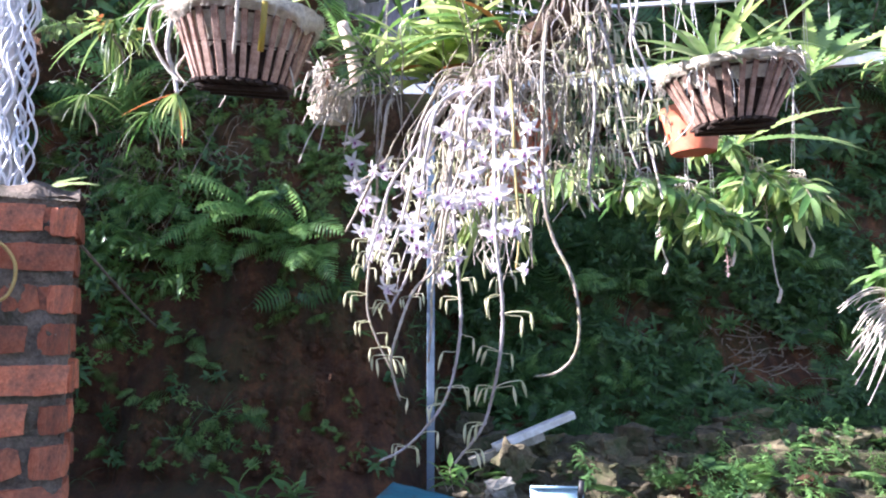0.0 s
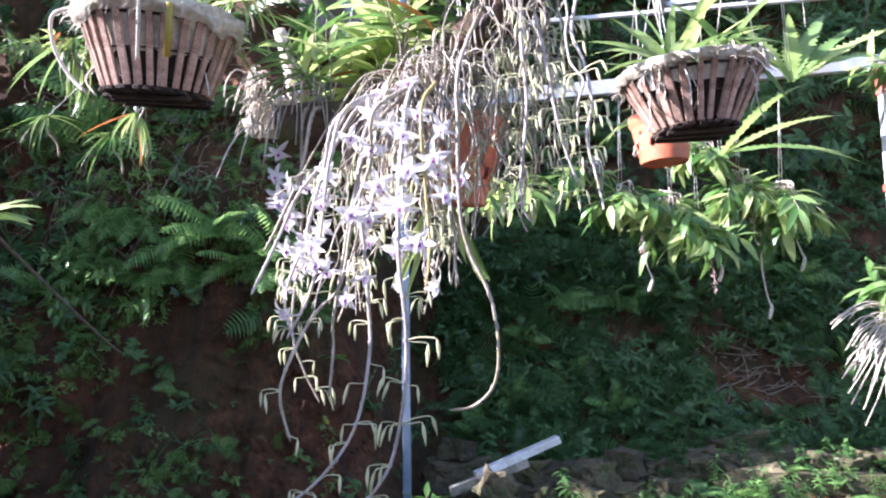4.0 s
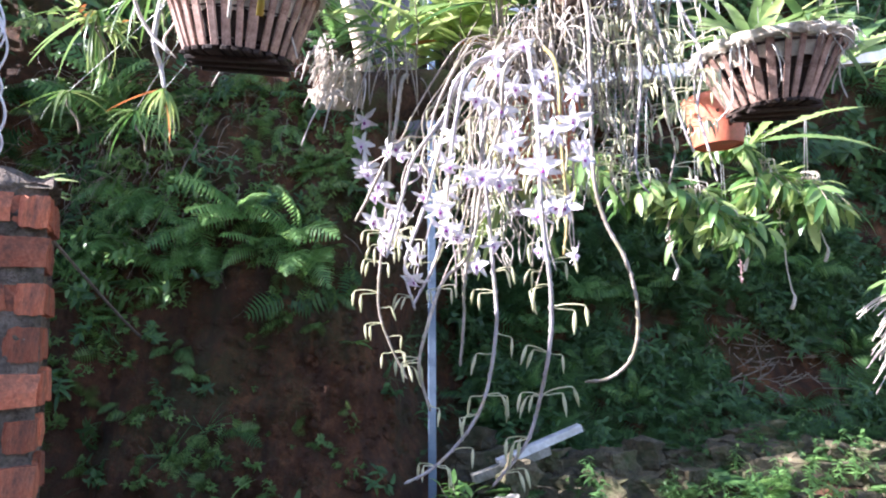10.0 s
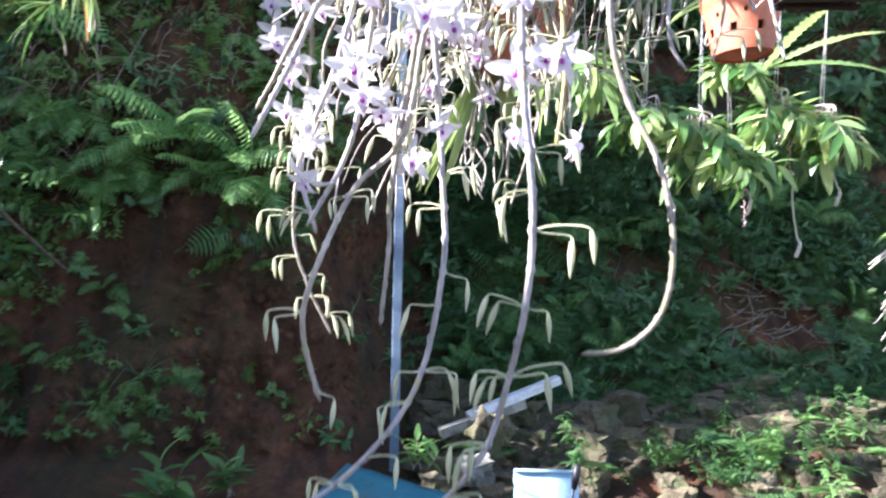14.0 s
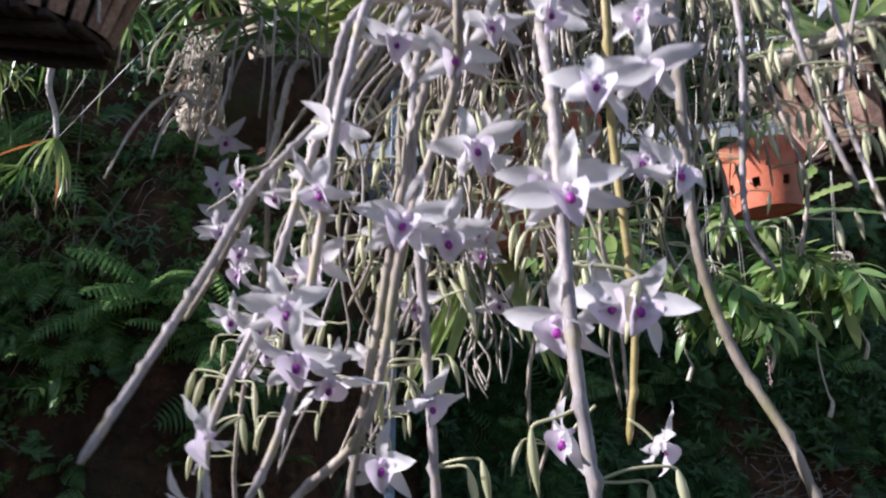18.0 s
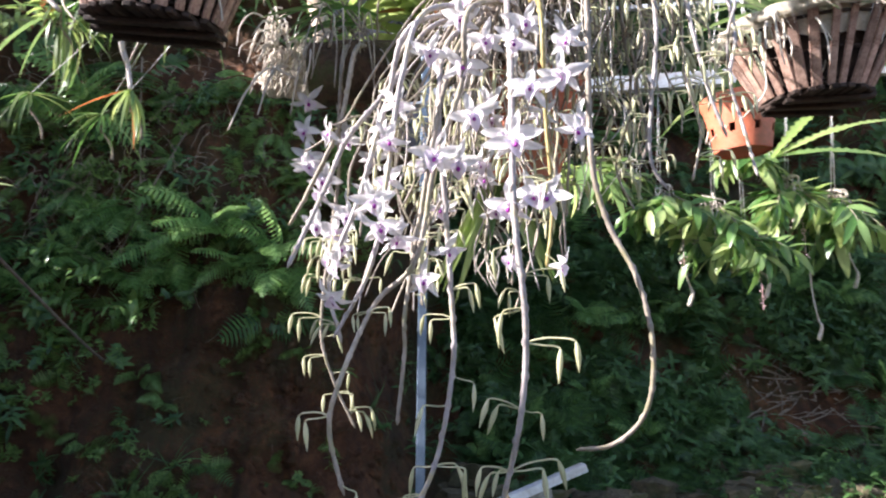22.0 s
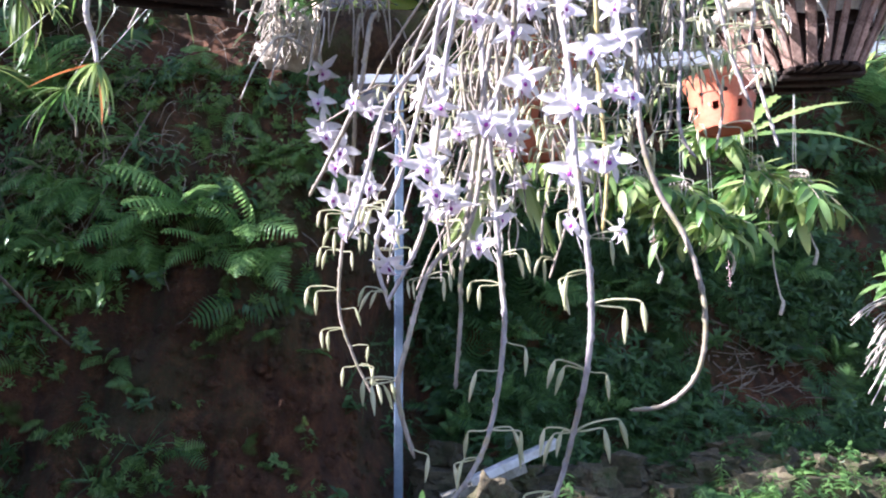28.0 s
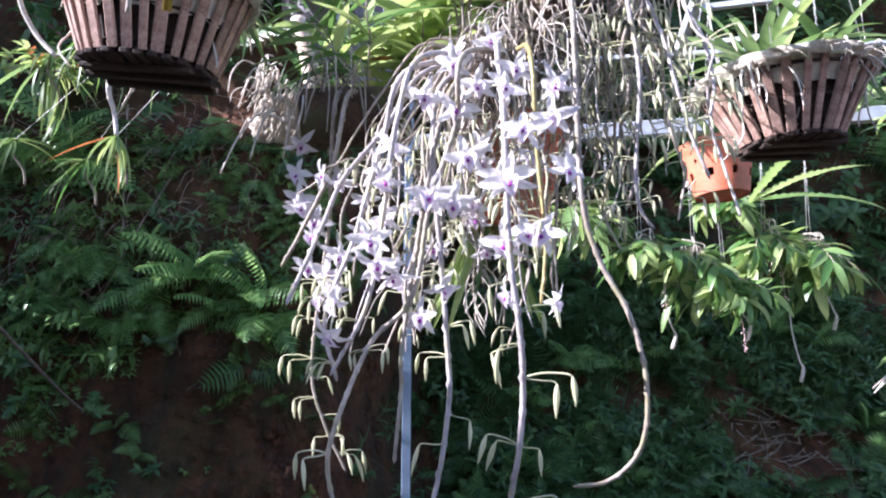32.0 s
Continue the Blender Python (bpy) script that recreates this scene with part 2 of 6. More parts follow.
# ---- mesh helpers ----
class Build:
    """Collects vertices and faces of one mesh."""

    def __init__(self):
        self.v, self.f, self.mi, self.flat = [], [], [], False

    def add(self, verts, faces, mat=0):
        o = len(self.v)
        self.v.extend([tuple(p) for p in verts])
        self.f.extend([tuple(i + o for i in q) for q in faces])
        self.mi.extend([mat] * len(faces))
        return self

    def join(self, other, m, mat=None):
        o = len(self.v)
        self.v.extend([tuple(m @ Vector(p)) for p in other.v])
        self.f.extend([tuple(i + o for i in q) for q in other.f])
        self.mi.extend(other.mi if mat is None else [mat] * len(other.f))
        return self

    def tube(self, pts, radii, sides=7, mat=0, cap=True):
        pts = [Vector(p) for p in pts]
        if isinstance(radii, (int, float)):
            radii = [radii] * len(pts)
        ref = None
        verts, faces = [], []
        for i, p in enumerate(pts):
            d = (pts[min(i + 1, len(pts) - 1)] - pts[max(i - 1, 0)]).normalized()
            if ref is None:
                ref = d.orthogonal().normalized()
            ref = (ref - d * ref.dot(d)).normalized()
            side = d.cross(ref)
            for k in range(sides):
                a = 2 * math.pi * k / sides
                verts.append(p + (ref * math.cos(a) + side * math.sin(a)) * radii[i])
        for i in range(len(pts) - 1):
            for k in range(sides):
                a, b = i * sides + k, i * sides + (k + 1) % sides
                faces.append((a, b, b + sides, a + sides))
        if cap:
            faces.append(tuple(reversed(range(sides))))
            faces.append(tuple(range((len(pts) - 1) * sides, len(pts) * sides)))
        return self.add(verts, faces, mat)

    def box(self, size, m=Matrix(), bevel=0.0, mat=0):
        """A box with chamfered edges."""
        sx, sy, sz = (s / 2 for s in size)
        b = min(bevel, sx * 0.8, sy * 0.8, sz * 0.8)
        if b <= 0:
            vs = [(x, y, z) for x in (-sx, sx) for y in (-sy, sy) for z in (-sz, sz)]
            fs = [(0, 1, 3, 2), (4, 6, 7, 5), (0, 4, 5, 1), (2, 3, 7, 6), (0, 2, 6, 4), (1, 5, 7, 3)]
            return self.add([m @ Vector(p) for p in vs], fs, mat)
        bm = bmesh.new()
        bmesh.ops.create_cube(bm, size=1)
        for w in bm.verts:
            w.co = (w.co.x * 2 * sx, w.co.y * 2 * sy, w.co.z * 2 * sz)
        bmesh.ops.bevel(bm, geom=bm.edges[:], offset=b, segments=1, affect="EDGES")
        bm.verts.index_update()
        self.add([m @ w.co for w in bm.verts], [[w.index for w in q.verts] for q in bm.faces], mat)
        bm.free()
        return self

    def grid(self, fn, nu, nv, mat=0, wrap=False):
        """A sheet fn(u, v), u and v from 0 to 1."""
        verts = [fn(i / nu, j / nv) for i in range(nu + (0 if wrap else 1)) for j in range(nv + 1)]
        rows = nu + (0 if wrap else 1)
        faces = []
        for i in range(nu):
            for j in range(nv):
                a, b = i * (nv + 1) + j, ((i + 1) % rows) * (nv + 1) + j
                faces.append((a, b, b + 1, a + 1))
        return self.add(verts, faces, mat)

    def blade(self, length, width, bend=0.6, fold=0.25, segs=6, tipness=1.0, base=0.35, m=Matrix(), mat=0, wave=0.0, lobe=0.0):
        """A leaf from the origin along +x, arching down by bend radians over its length, folded along its midrib."""
        verts, faces, x, z = [], [], 0.0, 0.0
        for i in range(segs + 1):
            u = i / segs
            a = -bend * u
            if i:
                x, z = x + length / segs * math.cos(a), z + length / segs * math.sin(a)
            w = width / 2 * max(0.02, (base + (1 - base) * min(1, u * 3.2)) * (1 - u ** (2.2 / tipness)) ** 0.8)
            w *= 1 - lobe * (i % 2)
            up = fold * w
            rip = wave * math.sin(u * 23) * w
            verts += [(x, -w, z + up + rip), (x, 0, z), (x, w, z + up - rip)]
        for i in range(segs):
            o = i * 3
            faces += [(o, o + 3, o + 4, o + 1), (o + 1, o + 4, o + 5, o + 2)]
        return self.add([m @ Vector(p) for p in verts], faces, mat)

    def mesh(self, name, mats, smooth=True):
        me = bpy.data.meshes.new(name)
        me.from_pydata(self.v, [], self.f)
        for mm in (mats if isinstance(mats, (list, tuple)) else [mats]):
            me.materials.append(mm)
        me.polygons.foreach_set("material_index", self.mi)
        me.polygons.foreach_set("use_smooth", [smooth] * len(self.f))
        me.update()
        return me


def part(name, data, material=None, parent=None, label="", m=None, smooth=True):
    """Links a Build or a mesh as one object under a thing or a part."""
    me = data.mesh(name, material, smooth) if isinstance(data, Build) else data
    ob = new(name, me)
    if m is not None:
        ob.matrix_basis = m
    if parent is not None:
        ob.parent = parent
    if label:
        tagged(ob, label)
    return ob


def thing(name, label, category, m=None, group="", kind=""):
    ob = tagged(new(name), label, category, group, kind)
    ob.empty_display_size = 0.05
    if m is not None:
        ob.matrix_basis = m
    return ob


def spline(pts, per=6):
    """A smooth line through the points (Catmull-Rom)."""
    p = [Vector(q) for q in pts]
    p = [p[0] * 2 - p[1]] + p + [p[-1] * 2 - p[-2]]
    out = []
    for i in range(1, len(p) - 2):
        for k in range(per):
            t = k / per
            a, b, c, d = p[i - 1], p[i], p[i + 1], p[i + 2]
            out.append(0.5 * (2 * b + (c - a) * t + (2 * a - 5 * b + 4 * c - d) * t * t + (3 * b - a - 3 * c + d) * t ** 3))
    out.append(p[-2])
    return out


def frame_to(origin, along, up=Vector((0, 0, 1))):
    """A pose at origin whose +x runs along the given way and whose +z is near up."""
    x = Vector(along).normalized()
    y = Vector(up).cross(x)
    if y.length < 1e-3:
        y = Vector((0, 1, 0)).cross(x)
    y.normalize()
    z = x.cross(y)
    r = Matrix((x, y, z)).transposed().to_4x4()
    return Matrix.Translation(origin) @ r


def scatter(name, templates, placed, mats, label, category, seed=0):
    """One object of kind stuff: small shapes (Build) set at many poses. placed: (template number, pose)."""
    vs, fs, mi, o = [], [], [], 0
    arrays = [(np.array(t.v), t) for t in templates]
    for k, m in placed:
        a, t = arrays[k]
        mm = np.array(m)
        vs.append(a @ mm[:3, :3].T + mm[:3, 3])
        fs.extend([tuple(i + o for i in q) for q in t.f])
        mi.extend(t.mi)
        o += len(a)
    me = bpy.data.meshes.new(name)
    me.from_pydata(np.concatenate(vs).tolist(), [], fs)
    for mm in mats:
        me.materials.append(mm)
    me.polygons.foreach_set("material_index", mi)
    me.update()
    return tagged(new(name, me), label, category, kind="stuff")


rnd = random.Random(7)


def smooth(a, b, x):
    """0 before a, 1 past b, gliding between."""
    t = min(1, max(0, (x - a) / (b - a)))
    return t * t * (3 - 2 * t)


# ---- ground and bank: one sheet ----
LEFT_BANK = ((2.6, 0.05), (3.4, 0.42), (3.95, 0.58), (4.12, 0.95), (4.20, 1.55), (4.26, 2.05), (4.34, 2.55), (4.52, 3.25), (5.15, 4.4), (5.9, 6.8), (6.8, 9.5), (14, 12.5), (60, 14))
RIGHT_BANK = ((2.6, 0.05), (3.5, 0.28), (4.25, 0.40), (4.75, 0.62), (5.15, 0.90), (5.45, 1.35), (5.70, 1.95), (5.95, 2.60), (6.25, 3.3), (6.7, 4.8), (7.2, 6.9), (7.9, 9.5), (15, 12.5), (60, 14))


def along(prof, s):
    k = s * (len(prof) - 1)
    i = min(int(k), len(prof) - 2)
    t = k - i
    return Vector(prof[i]).lerp(Vector(prof[i + 1]), t)


def bank(x, s):
    """The ground's surface from the foot of the bank (s = 0) up to the far top (s = 1)."""
    a, b = along(LEFT_BANK, s), along(RIGHT_BANK, s)
    p = a.lerp(b, smooth(-0.58, 0.02, x + 0.12 * math.sin(s * 21)))
    k = smooth(0.02, 0.2, s) * (1 - smooth(0.8, 0.95, s))
    n1 = noise.fractal(Vector((x * 0.9, p.y * 1.1, 3.0)), 1.0, 2.0, 4)
    n2 = noise.noise(Vector((x * 5.0, p.y * 5.0, 9.0))) + 0.6 * noise.noise(Vector((x * 12.0, p.y * 12.0, 2.0)))
    gully = noise.noise(Vector((x * 6.0, p.y * 0.9, 5.0))) + 0.5 * noise.noise(Vector((x * 17.0, p.y * 3.0, 7.0)))
    cleft = 0.32 * math.exp(-((x - 0.10) / 0.28) ** 2)
    return Vector((x, p.x + k * (cleft - 0.17 * n1 - 0.06 * n2 - 0.045 * gully), p.y + 0.05 * n1 + 0.02 * n2 + 0.9 * k * smooth(-1.9, -3.2, x) * smooth(0.4, 0.62, s)))


def bank_at(x, z):
    """The bank's surface at a given height."""
    lo, hi = 0.0, 0.9
    for _ in range(22):
        mid = (lo + hi) / 2
        if bank(x, mid).z < z:
            lo = mid
        else:
            hi = mid
    return bank(x, lo)


def ground_sheet():
    xs = [-60, -30, -15, -9, -6.5] + [-5 + 0.09 * i for i in range(26)] + [-2.66 + 0.04 * i for i in range(140)] + [2.95 + 0.09 * i for i in range(52)] + [8.5, 11, 16, 30, 60]
    ss = [0.006 * i for i in range(134)] + [0.85, 0.9, 0.95, 1.0]
    ys = [-60, -25, -10, -4, -1, 0.5, 1.5, 2.1]
    b = Build()
    verts, n = [], len(ys) + len(ss)
    for x in xs:
        first = bank(x, 0)
        for y in ys:
            verts.append((x, y, 0.02 * noise.noise(Vector((x * 0.7, y * 0.7, 0)))))
        for s in ss:
            verts.append(bank(x, s))
    faces = []
    for i in range(len(xs) - 1):
        for j in range(n - 1):
            a = i * n + j
            faces.append((a, a + n, a + n + 1, a + 1))
    b.add(verts, faces)
    return tagged(part("ground", b, SOIL), "damp reddish-brown earth bank with mossy stains", "ground", kind="structure")


ground_sheet()


# ---- brick wall with its bricks ----
def brick_wall():
    top, face, end, thick = 1.80, 0.0, 0.0, 0.22
    turn = pose(-0.925, 1.755, 0, 0, 0, 24)
    core = Build().grid(lambda u, v: (end - 0.012 - 1.6 * u + 0.004 * noise.noise(Vector((u * 40, v * 40, 1))), face + 0.010 + 0.012 * noise.noise(Vector((u * 14, v * 21, 2))) + 0.011 * noise.noise(Vector((u * 50, v * 70, 2))), top * v), 110, 130)
    core.grid(lambda u, v: (end - 0.022 + 0.012 * noise.noise(Vector((u * 5, v * 21, 5))) + 0.008 * noise.noise(Vector((u * 12, v * 44, 5))), face + 0.012 + thick * u, top * v), 10, 60)
    core.grid(lambda u, v: (end - 0.012 - 1.6 * u, face + 0.012 + thick * v, top + 0.014 * noise.noise(Vector((u * 25, v * 6, 3)))), 60, 10)
    core.grid(lambda u, v: (end - 0.012 - 1.6 * u, face + 0.012 + thick, top * v), 2, 2)
    wall = tagged(part("wall_west", core, MORTAR), "old red brick wall end with thick crumbling mortar", "wall", kind="structure")
    cap = Build()
    cap.grid(lambda u, v: (end - 0.004 - 1.6 * u + 0.016 * noise.noise(Vector((u * 30, v * 5, 8))), face + 0.004 + thick * v + 0.014 * noise.noise(Vector((u * 33, v * 5, 4))), top - 0.012 + 0.036 * min(1, 8 * v * (1 - v) + 0.1) * (1 + 1.1 * noise.noise(Vector((u * 22, v * 6, 7))))), 70, 8)
    part("mortar_cap", cap, MORTAR, wall, "crumbling grey mortar cap")
    variants = []
    for k in range(6):
        nx, ny, nz, vs, ids, fs = 6, 2, 2, [], {}, []
        def corner(i, j, q):
            if (i, j, q) not in ids:
                p = Vector((i / nx - 0.5, j / ny - 0.5, q / nz - 0.5))
                w = 0.009 * noise.noise(Vector((p.x * 5 + k * 7, p.y * 4, p.z * 3))) + 0.008 * noise.noise(Vector((p.x * 19 + k, p.y * 9, p.z * 9)))
                edge = (abs(p.x) > 0.49) + (abs(p.y) > 0.49) + (abs(p.z) > 0.49)
                shrink = 1 - 0.07 * max(0, edge - 1)
                ids[(i, j, q)] = len(vs)
                vs.append((p.x * 0.196 * (1 - 0.02 * max(0, edge - 1)) + w, p.y * 0.09 * shrink + w * 0.5, p.z * 0.075 * shrink + w * 0.7))
            return ids[(i, j, q)]
        for i in range(nx):
            for q in range(nz):
                fs += [(corner(i, 0, q), corner(i + 1, 0, q), corner(i + 1, 0, q + 1), corner(i, 0, q + 1)), (corner(i, ny, q), corner(i, ny, q + 1), corner(i + 1, ny, q + 1), corner(i + 1, ny, q))]
            for j in range(ny):
                fs += [(corner(i, j, 0), corner(i, j + 1, 0), corner(i + 1, j + 1, 0), corner(i + 1, j, 0)), (corner(i, j, nz), corner(i + 1, j, nz), corner(i + 1, j + 1, nz), corner(i, j + 1, nz))]
        for j in range(ny):
            for q in range(nz):
                fs += [(corner(0, j, q), corner(0, j, q + 1), corner(0, j + 1, q + 1), corner(0, j + 1, q)), (corner(nx, j, q), corner(nx, j + 1, q), corner(nx, j + 1, q + 1), corner(nx, j, q + 1))]
        variants.append(Build().add(vs, fs).mesh("brick", BRICK, False))
    pitch, rows = 0.099, 18
    for r in range(rows):
        z = top - 0.060 - r * pitch
        if z < 0.05:
            break
        x = end + rnd.uniform(-0.012, 0.004)
        first = True
        while x > end - 0.75:
            length = rnd.uniform(0.14, 0.20) if not first else (rnd.uniform(0.055, 0.085) if r % 3 != 1 else rnd.uniform(0.17, 0.2))
            sc = Matrix.Diagonal((length / 0.196, 1, rnd.uniform(0.9, 1.08), 1))
            part("brick", rnd.choice(variants), None, wall, m=pose(x - length / 2, face + 0.043 - rnd.uniform(-0.008, 0.008), z + rnd.uniform(-0.004, 0.004), rnd.uniform(-2, 2), rnd.uniform(-1.6, 1.6), rnd.uniform(-2.5, 2.5)) @ sc)
            x -= length + rnd.uniform(0.012, 0.024)
            first = False
        yy = face + 0.06 + (0.05 if r % 2 else 0.0)
        while yy < face + thick:
            sc = Matrix.Diagonal((0.52, 1, rnd.uniform(0.9, 1.05), 1))
            part("brick", rnd.choice(variants), None, wall, m=pose(end - 0.045 + rnd.uniform(-0.006, 0.002), yy, z, 0, 0, 90 + rnd.uniform(-2, 2)) @ sc)
            yy += 0.125
    wall.matrix_basis = turn
    return wall


brick_wall()
# Unseen left wall, stepped in height to shape shade on bank and canes.
shade_wall = Build()
shade_wall.box((0.2, 7.9, 3.38), pose(-3.1, -2.97, 1.69), 0.01)
shade_wall.box((0.2, 0.75, 2.1), pose(-3.1, 1.355, 1.05), 0.01)
shade_wall.box((0.2, 1.17, 2.7), pose(-3.1, 2.315, 1.35), 0.01)
shade_wall.box((0.2, 0.72, 2.5), pose(-3.1, 3.26, 1.25), 0.01)
shade_wall.box((0.2, 0.36, 2.56), pose(-3.1, 3.80, 1.28), 0.01)
tagged(part("wall_house", shade_wall, PLASTER), "plain unseen wall added on the left to shade the bank", "wall", kind="structure")


# ---- steel frame over the garden ----
def bar_between(b, p, q, w, h, mat=0):
    p, q = Vector(p), Vector(q)
    m = frame_to((p + q) / 2, q - p)
    b.box(((q - p).length, w, h), m, 0.003, mat)


def steel_frame():
    f = thing("pergola_frame", "welded galvanised steel frame with red primer marks at joints", "frame")
    def bar(name, p, q, w, h, mat, label=""):
        b = Build()
        bar_between(b, p, q, w, h)
        return part(name, b, mat, f, label, smooth=False)
    bar("post", (-0.07, 4.02, 0.5), (-0.07, 4.02, 5.2), 0.044, 0.044, BLUE_STEEL)
    post = bar("post", (2.72, 4.1, 0.2), (2.76, 4.1, 2.94), 0.068, 0.06, PALE_STEEL, "white-painted steel post")
    b = Build()
    bar_between(b, (2.753, 4.1, 2.88), (2.762, 4.1, 3.05), 0.074, 0.066)
    part("red_band", b, REDPAINT, post, "red primer band", smooth=False)
    b = Build()
    bar_between(b, (2.742, 4.1, 2.30), (2.743, 4.1, 2.345), 0.074, 0.066)
    part("red_band", b, REDPAINT, post, "red primer band", smooth=False)
    bar("beam", (-0.3, 4.14, 2.85), (3.6, 4.14, 3.16), 0.05, 0.085, PALE_STEEL)
    R1a, R1b, R2a, R2b = Vector((1.43, 4.0, 3.4)), Vector((1.06, 2.05, 3.4)), Vector((1.92, 3.9, 3.4)), Vector((1.65, 2.0, 3.4))
    bar("rail", R1a, R1b, 0.045, 0.075, STEEL)
    rail = bar("rail", R2a, R2b, 0.045, 0.075, STEEL)
    bar("rail", (-0.42, 4.0, 3.4), (-0.95, 1.9, 3.4), 0.10, 0.06, STEEL)
    for y in (2.41, 2.85, 3.01, 3.45, 3.62, 4.0):
        k = (y - 2.05) / 1.95
        p, q = R1b.lerp(R1a, k), R2b.lerp(R2a, k)
        bar("rung", p + Vector((-0.03, 0, 0)), q + Vector((-0.01, -0.05, 0)), 0.03, 0.03, PALE_STEEL)
    b = Build()
    bar_between(b, R2b.lerp(R2a, 0.42), R2b.lerp(R2a, 0.48), 0.05, 0.08)
    part("red_band", b, REDPAINT, rail, "red primer band", smooth=False)
    bar("crossbar", (-0.69, 3.36, 3.44), (2.6, 2.87, 3.44), 0.03, 0.025, PALE_STEEL)
    bar("crossbar", (0.4, 4.32, 3.44), (3.4, 3.85, 3.44), 0.03, 0.025, PALE_STEEL)
    bar("crossbar", (-0.05, 2.62, 3.45), (1.5, 2.25, 3.45), 0.03, 0.03, BLUE_STEEL, "blue painted crossbar")
    cab = Build().tube(spline([(-0.66, 2.35, 3.36), (-0.52, 2.9, 3.30), (-0.38, 3.4, 3.33), (-0.2, 4.0, 3.2)], 5), 0.008, 6)
    part("cable", cab, BLACK, f, "black cable along the rail")
    return f


steel_frame()


# ---- slatted hanging baskets ----
def slat_basket(at, tilt, r_top, r_low, height, slats, label, spin, wrap_low=0.2):
    base = thing("slatted_basket", label, "basket", Matrix.Translation(at) @ tilt, "hanging slatted baskets")
    r1 = random.Random(spin)
    me = Build().box((0.019, 0.007, 1.0), bevel=0.002).mesh("slat", SLATWOOD, False)
    for i in range(slats):
        a = 2 * math.pi * i / slats + r1.uniform(-0.03, 0.03)
        lift = r1.uniform(-0.008, 0.012)
        p = Vector((r_low * math.cos(a), r_low * math.sin(a), 0.0))
        q = Vector((r_top * math.cos(a), r_top * math.sin(a), height + lift))
        d = (q - p).normalized()
        out = Vector((math.cos(a), math.sin(a), 0))
        y = (out - d * out.dot(d)).normalized()
        x = y.cross(d)
        m = Matrix.Translation((p + q) / 2) @ Matrix((x, y, d)).transposed().to_4x4() @ Matrix.Diagonal((r1.uniform(0.75, 1.15), 1, (q - p).length, 1))
        part("slat", me, None, base, m=m)
    for z, rr in ((0.012, r_low - 0.012), (height * 0.5, (r_low + r_top) / 2 - 0.010), (height * 0.93, r_top - 0.012)):
        ring = Build().tube([(rr * math.cos(2 * math.pi * k / 28), rr * math.sin(2 * math.pi * k / 28), z) for k in range(29)], 0.004, 5)
        part("hoop", ring, DARKWOOD, base, "thin dark hoop")
    # Floor slats take a far darker wood than the side slats.
    n = 11
    for k in range(n):
        x = -r_low + 2 * r_low * (k + 0.5) / n
        half = math.sqrt(max(0.0, r_low ** 2 - x * x)) + 0.008
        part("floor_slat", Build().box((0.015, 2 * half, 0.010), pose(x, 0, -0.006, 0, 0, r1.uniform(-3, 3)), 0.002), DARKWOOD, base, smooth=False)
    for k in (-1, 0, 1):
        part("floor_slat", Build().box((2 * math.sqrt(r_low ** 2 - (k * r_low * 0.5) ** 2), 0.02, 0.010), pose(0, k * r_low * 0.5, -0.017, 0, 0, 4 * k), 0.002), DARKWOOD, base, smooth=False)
    lin = Build()
    def wall_fn(u, v):
        a = 2 * math.pi * u
        z = 0.02 + (height * 1.05 - 0.02) * v
        rr = (r_low + (r_top - r_low) * v) * 0.90 + 0.008 * noise.noise(Vector((math.cos(a) * 5, math.sin(a) * 5, v * 4)))
        return (rr * math.cos(a), rr * math.sin(a), z)
    lin.grid(wall_fn, 36, 8, wrap=True)
    def lid_fn(u, v):
        a = 2 * math.pi * u
        rr = r_top * (1.0 if v == 0 else 0.98) * (1 - v) + 1e-4
        z = height * (0.98 + 0.20 * math.sin(min(1, v * 2) * 1.57)) + 0.015 * noise.noise(Vector((rr * 40 * math.cos(a), rr * 40 * math.sin(a), 2)))
        rim = 1.03 if v < 0.13 else 1.0
        return (rim * rr * math.cos(a), rim * rr * math.sin(a), z)
    # Coir lining drawn near-black: the basket's inner shade is put into its colour.
    part("lining", lin, DARKWOOD, base, "coir lining coloured near-black for the shade inside")
    lid = Build().grid(lid_fn, 40, 8, wrap=True)
    def cuff(u, v):
        a = 2 * math.pi * u
        jag = 0.5 + 0.5 * noise.noise(Vector((math.cos(a) * 2.5, math.sin(a) * 2.5, spin))) + 0.25 * noise.noise(Vector((math.cos(a) * 11, math.sin(a) * 11, spin)))
        side = 0.35 + 0.65 * math.cos(a - 3.3) ** 2
        z = height * (1.17 - (0.16 + 2 * wrap_low * max(0.0, jag) * side) * v)
        rr = r_low + (r_top - r_low) * min(1.0, z / height) + 0.015 * math.sin(0.5 + 2.2 * v) + 0.012 * noise.noise(Vector((math.cos(a) * 6, math.sin(a) * 6, v * 3))) + 0.006 * noise.noise(Vector((math.cos(a) * 17, math.sin(a) * 17, v * 6)))
        return (rr * math.cos(a), rr * math.sin(a), z)
    lid.grid(cuff, 72, 6, wrap=True)
    def inner(u, v):
        a = 2 * math.pi * u
        z = height * (1.02 - (0.20 + 2.1 * wrap_low + 0.15 * noise.noise(Vector((math.cos(a) * 4, math.sin(a) * 4, spin)))) * v)
        rr = r_low + (r_top - r_low) * z / height - 0.008 + 0.003 * noise.noise(Vector((a * 6, v * 5, 1)))
        return (rr * math.cos(a), rr * math.sin(a), z)
    lid.grid(inner, 60, 4, wrap=True)
    hair = Build()
